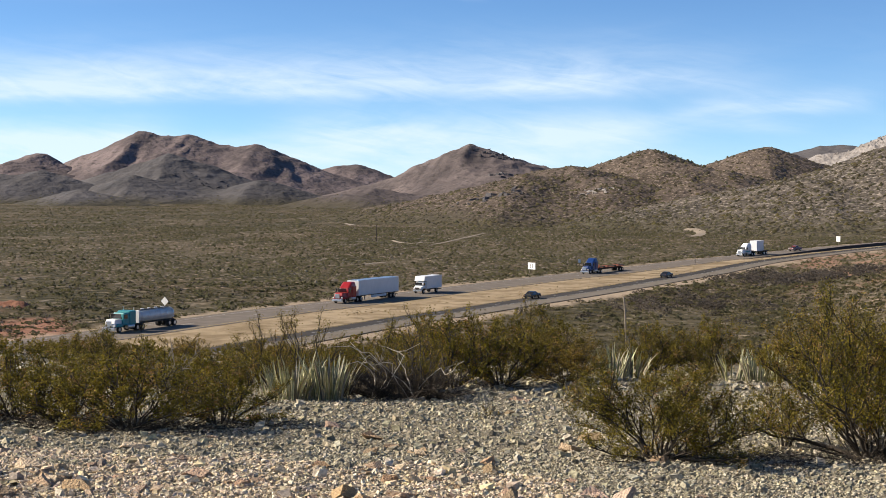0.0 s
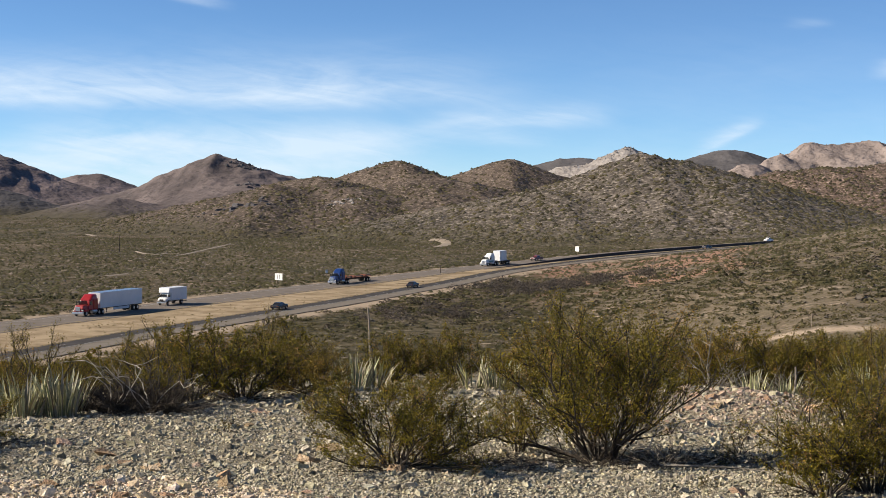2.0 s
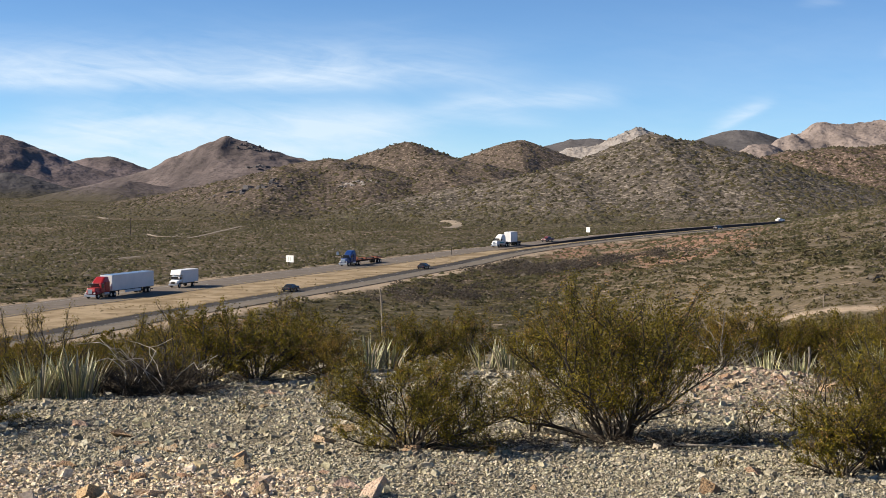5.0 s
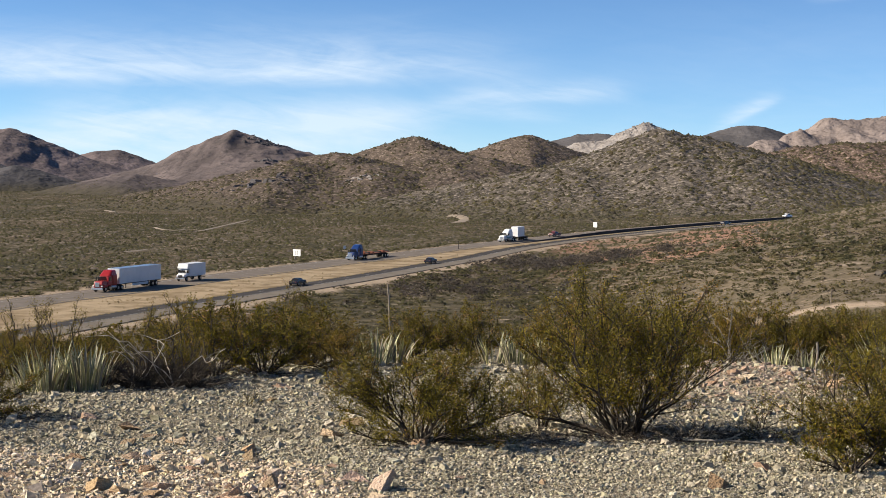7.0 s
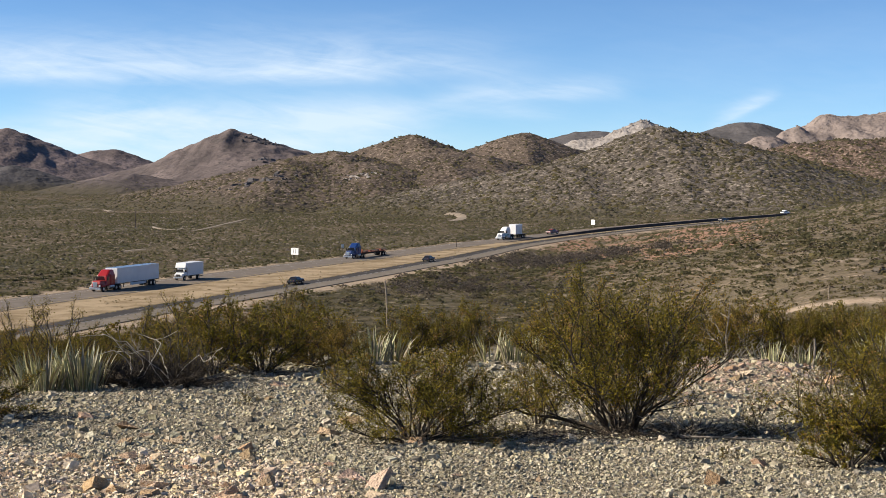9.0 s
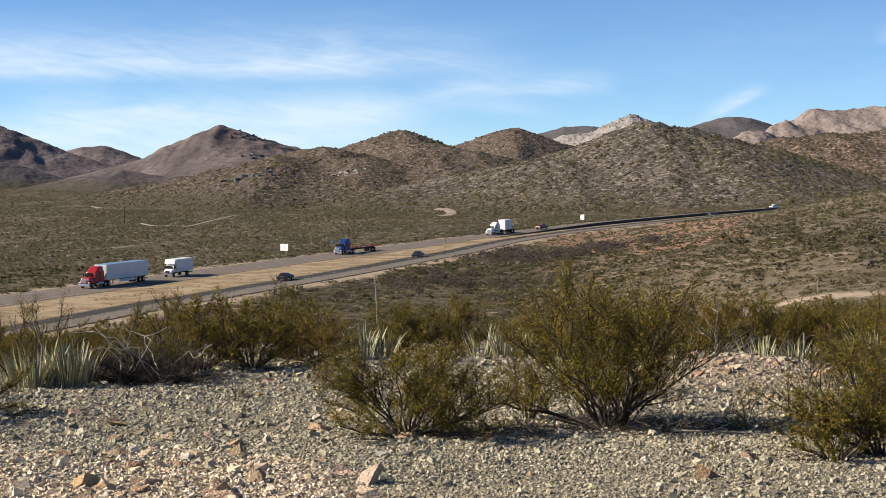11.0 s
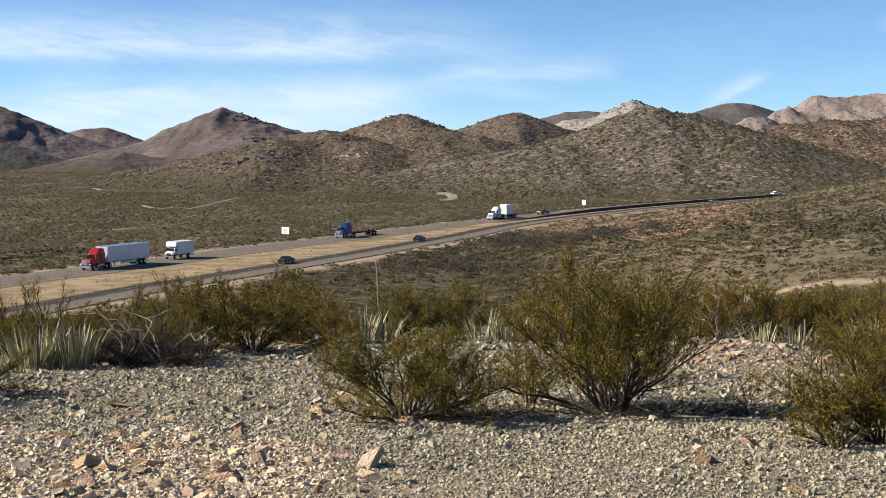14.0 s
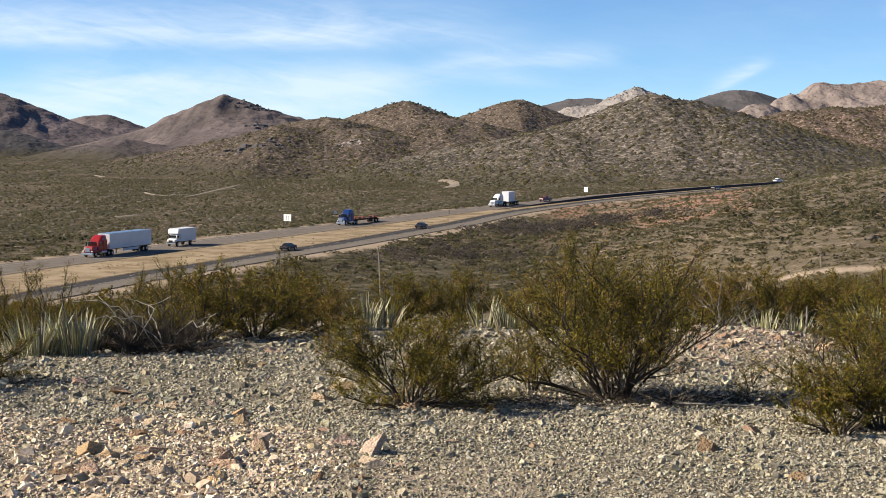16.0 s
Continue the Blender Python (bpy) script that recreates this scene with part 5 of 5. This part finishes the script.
# ---------------------------------------------------------------- scrub over the valley and hills


def clump_template(n, rng, flat=0.45, leaf=1.35):
    """n loose leaf sprays filling a low dome one metre across."""
    d = rng.normal(size=(n, 3))
    d /= np.linalg.norm(d, axis=1, keepdims=True)
    d[:, 2] = np.abs(d[:, 2])
    p = d * 0.5 * rng.uniform(0.55, 1.0, (n, 1)) * np.array([1, 1, flat * 2])
    return leaf_quads(p, 0.62 / math.sqrt(n) * leaf, rng, 0.9, 0.75)


def tent_template(rng):
    """A far shrub: four uneven facets under a crooked top."""
    a = np.arange(4) * np.pi / 2 + rng.uniform(0, 0.7, 4)
    r = rng.uniform(0.34, 0.60, 4)
    v = np.concatenate([np.column_stack([np.cos(a) * r, np.sin(a) * r, np.full(4, -0.05)]), [[rng.normal(0, 0.12), rng.normal(0, 0.12), rng.uniform(0.18, 0.34)]]])
    return v, np.array([(0, 1, 4), (1, 2, 4), (2, 3, 4), (3, 0, 4)])


def scatter(name, label, pts, sizes, templates, mat, smooth=False):
    """One mesh of many clumps at pts, each turned and scaled."""
    pick = RNG.integers(0, len(templates), len(pts))
    allv, allf, base = [], [], 0
    for k, (tv, tf) in enumerate(templates):
        sel = np.where(pick == k)[0]
        a = RNG.uniform(0, 2 * np.pi, len(sel))
        c, s = np.cos(a)[:, None], np.sin(a)[:, None]
        sq = RNG.uniform(0.75, 1.25, (len(sel), 1))
        x, y = tv[None, :, 0] * sq, tv[None, :, 1] / sq
        v = np.stack([c * x - s * y, s * x + c * y, np.broadcast_to(tv[None, :, 2], x.shape) * RNG.uniform(0.7, 1.25, (len(sel), 1))], -1)
        v = v * sizes[sel][:, None, None] + pts[sel][:, None]
        allv.append(v.reshape(-1, 3))
        allf.append((tf[None] + (base + np.arange(len(sel)) * len(tv))[:, None, None]).reshape(-1, tf.shape[1]))
        base += len(sel) * len(tv)
    ob = new(name, mesh_np(name, np.concatenate(allv), np.concatenate(allf), mat, smooth))
    return tagged(ob, label, "scrub", kind="stuff")


def wedge(n, r0, r1, az0=-0.53, az1=0.37):
    r = np.sqrt(RNG.uniform(r0 * r0, r1 * r1, n))
    az = RNG.uniform(az0, az1, n)
    return r * np.sin(az), r * np.cos(az)


def open_ground(x, y, keep=0.5):
    """Which places carry scrub: off the road, fewer on bare dirt, in long loose patches."""
    off, _ = road_distance(x, y)
    far = np.hypot(x, y) > 190
    n = np.where(far, fbm(x * 0.045, y * 0.016, 4, 31), fbm(x * 0.10, y * 0.06, 4, 31))
    big = fbm(x * 0.011, y * 0.005, 3, 71)
    ok = (np.abs(off + 1.4) > 21.0) & (RNG.uniform(size=len(x)) > bare(x, y) * 0.95)
    for q in TRACKS:
        near = (np.abs(x - q[:, 0].mean()) < 90) & (np.abs(y - q[:, 1].mean()) < 120)
        d2 = (x[near, None] - q[None, :, 0]) ** 2 + ((y[near, None] - q[None, :, 1]) * 0.5) ** 2
        ok[near] &= d2.min(1) > 6.0 if near.any() else True
    return ok & (RNG.uniform(size=len(x)) < np.clip(keep + 1.5 * (0.52 - n) + 1.0 * (big - 0.5), 0.12, 1))


def valley_scrub(name, label, n, r0, r1, s0, s1, templates, mat, keep=0.5, az0=-0.53):
    x, y = wedge(n, r0, r1, az0)
    x, y = x + RNG.normal(0, 0.6, n), y + RNG.normal(0, 0.6, n)
    ok = open_ground(x, y, keep)
    x, y = x[ok], y[ok]
    z = surface(x, y) if r1 > 700 else ground_z(x, y)
    up = z - ground_z(x, y)
    ok = RNG.uniform(size=len(x)) > sstep(0, 16, up)
    x, y, z = x[ok], y[ok], z[ok]
    s = s0 + (s1 - s0) * RNG.uniform(size=len(x)) ** 2.2
    return scatter(name, label, np.column_stack([x, y, z]), s, templates, mat, templates is CL_TENT)


trng = np.random.default_rng(33)
CL_NEAR = [clump_template(90, trng, 0.36, 0.85) for _ in range(4)]
CL_MID = [clump_template(13, trng, 0.26, 0.90) for _ in range(5)]
CL_SOFT = [clump_template(28, trng, 0.26, 0.85) for _ in range(4)]
CL_TENT = [tent_template(trng) for _ in range(12)]
CL_SLOPE = [clump_template(30, trng, 0.30, 0.85) for _ in range(6)]
valley_scrub("scrub", "olive desert scrub on the slope below the hill", 6400, 66, 150, 0.35, 1.4, CL_SLOPE, M_SLOPE, 0.8, -0.12)
valley_scrub("scrub", "grey leafless scrub on the slope below the hill", 500, 66, 150, 0.5, 1.3, CL_SLOPE, M_SCRUB_GREY, 0.6, -0.12)
valley_scrub("scrub", "olive desert scrub across the valley floor", 4600, 150, 240, 0.6, 2.6, CL_SOFT, M_SCRUB, 0.66)
valley_scrub("scrub", "olive desert scrub farther across the valley floor", 5600, 240, 340, 0.7, 2.8, CL_MID, M_SCRUB, 0.7)
valley_scrub("scrub", "grey leafless scrub across the valley floor", 3500, 150, 340, 0.6, 2.2, CL_MID, M_SCRUB_GREY, 0.5)
valley_scrub("scrub", "distant olive scrub on the plain", 80000, 330, 800, 0.6, 2.2, CL_TENT, M_SCRUB, 0.75)
valley_scrub("scrub", "distant grey scrub on the plain", 12000, 330, 800, 0.7, 2.4, CL_TENT, M_SCRUB_GREY, 0.5)
valley_scrub("scrub", "far olive scrub below the mountains", 40000, 800, 1700, 1.0, 3.2, CL_TENT, M_SCRUB, 0.7)
valley_scrub("scrub", "olive desert scrub on the long near slope", 6600, 140, 400, 0.6, 2.1, CL_MID, M_SLOPE, 0.5, -0.10)
valley_scrub("scrub", "small olive scrub on the middle of the near slope", 8500, 140, 270, 0.4, 1.5, CL_MID, M_SLOPE, 0.6, -0.10)
valley_scrub("scrub", "grey leafless scrub on the long near slope", 3600, 140, 400, 0.5, 1.6, CL_MID, M_SCRUB_GREY, 0.5, -0.10)
# darker thicket where a wash meets the near carriageway
tx, ty = np.concatenate([RNG.normal(28, 11, 220), RNG.normal(-2, 10, 60)]), np.concatenate([RNG.normal(360, 12, 220), RNG.normal(286, 14, 60)])
off, _ = road_distance(tx, ty)
tx, ty = tx[off > 21], ty[off > 21]
scatter("thicket", "dark leafless thicket beside the near carriageway", np.column_stack([tx, ty, ground_z(tx, ty)]), RNG.uniform(1.8, 4.6, len(tx)), CL_NEAR, M_THICKET)
# roadside brush along the far verge
far_edge = beside(-24.0)
k = RNG.integers(300, 600, 520)
ex, ey = far_edge[k, 0] + RNG.normal(0, 2.6, 520), far_edge[k, 1] + RNG.normal(0, 2.6, 520)
off, _ = road_distance(ex, ey)
ex, ey = ex[off < -22.3], ey[off < -22.3]
scatter("roadside_brush", "dark brush along the highway's far verge", np.column_stack([ex, ey, ground_z(ex, ey)]), RNG.uniform(0.9, 2.4, len(ex)), CL_MID, M_SCRUB)

for ob, peaks, rough, seed, blend, (x0, x1, y0, y1) in HILLS:
    dist = math.hypot(peaks[0][0], peaks[0][1])
    if dist > 1300:
        continue
    dens = 0.16 if dist < 1000 else 0.10
    n = int((x1 - x0) * (peaks[0][1] + 30 - y0) * dens)
    x, y = RNG.uniform(x0, x1, n), RNG.uniform(y0, peaks[0][1] + 30, n)
    z = hill_height(peaks, x, y, rough, seed, blend)
    off, _ = road_distance(x, y)
    ok = (z > land(x, y) + 0.1) & (np.abs(off) > 24) & (RNG.uniform(size=n) < 0.35 + 1.3 * (fbm(x * 0.02, y * 0.02, 3, 81) - 0.25)) & (np.abs(np.arctan2(x, y) + 0.08) < 0.46)
    if ok.sum() > 10:
        scatter("hill_scrub", "dark olive shrubs scattered over the hillside", np.column_stack([x, y, z])[ok], 1.2 + 3.0 * RNG.uniform(size=ok.sum()) ** 2, CL_TENT, M_HILLSCRUB, True)

def stone_template(rng):
    """A broken, angular stone of six uneven faces."""
    c = np.array([(x, y, z) for z in (-1, 1) for x, y in ((-1, -1), (1, -1), (1, 1), (-1, 1))], float) * 0.5
    c[4:, :2] *= rng.uniform(0.55, 1.0, (4, 1))
    c = (c + rng.normal(0, 0.13, (8, 3))) * np.array([0.95, 0.76, rng.uniform(0.38, 0.70)])
    f = np.array([(4, 5, 6, 7), (0, 1, 5, 4), (1, 2, 6, 5), (2, 3, 7, 6), (3, 0, 4, 7), (3, 2, 1, 0)])
    return c @ np.array(Euler(rng.uniform(-0.45, 0.45, 3)).to_matrix()), f



ST = [stone_template(trng) for _ in range(18)]
GRIT = [(v, f[:5]) for v, f in ST]


def crags(cx, cy, sx, sy, n, s0, s1, mat, label):
    """Loose boulders and broken ledges standing out of a hillside."""
    x, y = RNG.normal(cx, sx, n), RNG.normal(cy, sy, n)
    z = np.full(n, -1e3)
    for _, peaks, rough, seed, blend, (x0, x1, y0, y1) in HILLS:
        inside = (x > x0) & (x < x1) & (y > y0) & (y < y1)
        if inside.any():
            z = np.where(inside, np.maximum(z, hill_height(peaks, x, y, rough, seed, blend)), z)
    s = s0 + (s1 - s0) * RNG.uniform(size=n) ** 2
    ob = scatter("rock_outcrop", "x", np.column_stack([x, y, z - 0.10 * s]), s, ST, mat)
    return tagged(ob, label, "rocks")


crags(-214, 1566, 14, 8, 70, 2, 6, M_DARKHILL, "dark craggy outcrop near the mountain's summit")
crags(-190, 1462, 8, 6, 40, 1.5, 5, M_DARKHILL, "dark craggy outcrop on the mountain's shoulder")
crags(-122, 890, 9, 7, 40, 1.5, 5, M_DARKHILL, "dark boulders on the lower hillside")
crags(-60, 905, 7, 6, 30, 1.2, 4, M_GRANITE, "pale boulders on the lower hillside")
crags(180, 1484, 24, 8, 160, 1.0, 3.0, M_GRANITE, "pale granite blocks along the jagged crest")
crags(430, 1530, 45, 25, 200, 0.8, 2.2, M_PINK, "pinkish granite blocks on the mountain top")
crags(-540, 1600, 30, 15, 60, 2, 5, M_DARKHILL, "dark craggy outcrop on the foothill")

# dry tufts in the median
mid = LINE[(LINE[:, 1] > 120) & (LINE[:, 1] < 470)]
n = 700
k = RNG.integers(0, len(mid), n)
x, y = mid[k, 0] + RNG.uniform(-9.5, 7.5, n), mid[k, 1] + RNG.uniform(-3, 3, n)
off, rz = road_distance(x, y)
ok = np.abs(off) < 7.8
scatter("grass_tufts", "dry straw-coloured grass tufts in the median", np.column_stack([x, y, rz - 0.05])[ok], RNG.uniform(0.2, 0.5, ok.sum()), [clump_template(6, trng, 0.4) for _ in range(3)], M_TUFT)

# ---------------------------------------------------------------- stones


def gravel_field(n, r0, r1, s0, s1, power):
    x, y = wedge(n, r0, r1, -0.52, 0.36)
    s = s0 + (s1 - s0) * RNG.uniform(size=n) ** power
    z = ground_z(x, y) + s * 0.16
    return np.column_stack([x, y, z]), s


beds = [gravel_field(54000, 8.9, 15.0, 0.016, 0.056, 2.2), gravel_field(33000, 13.5, 23, 0.020, 0.060, 2.2), gravel_field(3000, 8.9, 22, 0.05, 0.14, 2.6)]
p, s = np.concatenate([b[0] for b in beds]), np.concatenate([b[1] for b in beds])
grey = (p[:, 0] + 3.0 * (fbm(p[:, 0] * 0.5, p[:, 1] * 0.5, 3, 61) - 0.5) > -0.9) | (p[:, 1] + 6.0 * (fbm(p[:, 0] * 0.6, p[:, 1] * 0.6, 3, 67) - 0.5) > 12.6)
s = np.where(grey, 0.54 + 0.24 * sstep(11, 15, p[:, 1]), 0.78) * s
tagged(scatter("gravel", "x", p[~grey], s[~grey], GRIT, M_STONE), "loose broken tan stones covering the hilltop", "gravel")
tagged(scatter("gravel", "x", p[grey], s[grey], GRIT, M_STONE_GREY), "loose broken greenish-grey stones covering the hilltop", "gravel")
p, s = gravel_field(9000, 22, 36, 0.03, 0.14, 2.8)
tagged(scatter("gravel", "x", p, s, GRIT, M_STONE_GREY), "loose broken grey stones farther along the hilltop", "gravel")

mx, my = RNG.normal(4.5, 1.1, 1500), RNG.normal(21.5, 1.4, 1500)
ms = 0.02 + 0.065 * RNG.uniform(size=1500) ** 2.2
tagged(scatter("gravel", "x", np.column_stack([mx, my, ground_z(mx, my) + 0.14 * ms]), ms, GRIT, M_RUBBLE), "pinkish-tan rubble heaped on a low mound", "gravel")
BIG = [mesh_np("stone", v, f, M_STONE_BIG) for v, f in ST]
big_x, big_y = wedge(110, 8.4, 26, -0.50, 0.36)
big_x = np.concatenate([big_x, RNG.uniform(-6.8, -0.3, 120), RNG.normal(4.4, 0.9, 60)])
big_y = np.concatenate([big_y, 9.6 + np.abs(RNG.normal(0, 2.3, 120)), RNG.normal(21.6, 1.2, 60)])
for i, (x, y) in enumerate(zip(big_x, big_y)):
    ob = new("stone", BIG[i % len(BIG)])
    ob.parent = ground
    s = 0.07 + 0.19 * RNG.uniform() ** 2.2
    ob.matrix_basis = pose(x, y, zat(x, y) + 0.05 * s, RNG.uniform(-25, 25), RNG.uniform(-25, 25), RNG.uniform(0, 360)) @ Matrix.Diagonal((s, s, s * 0.6, 1))
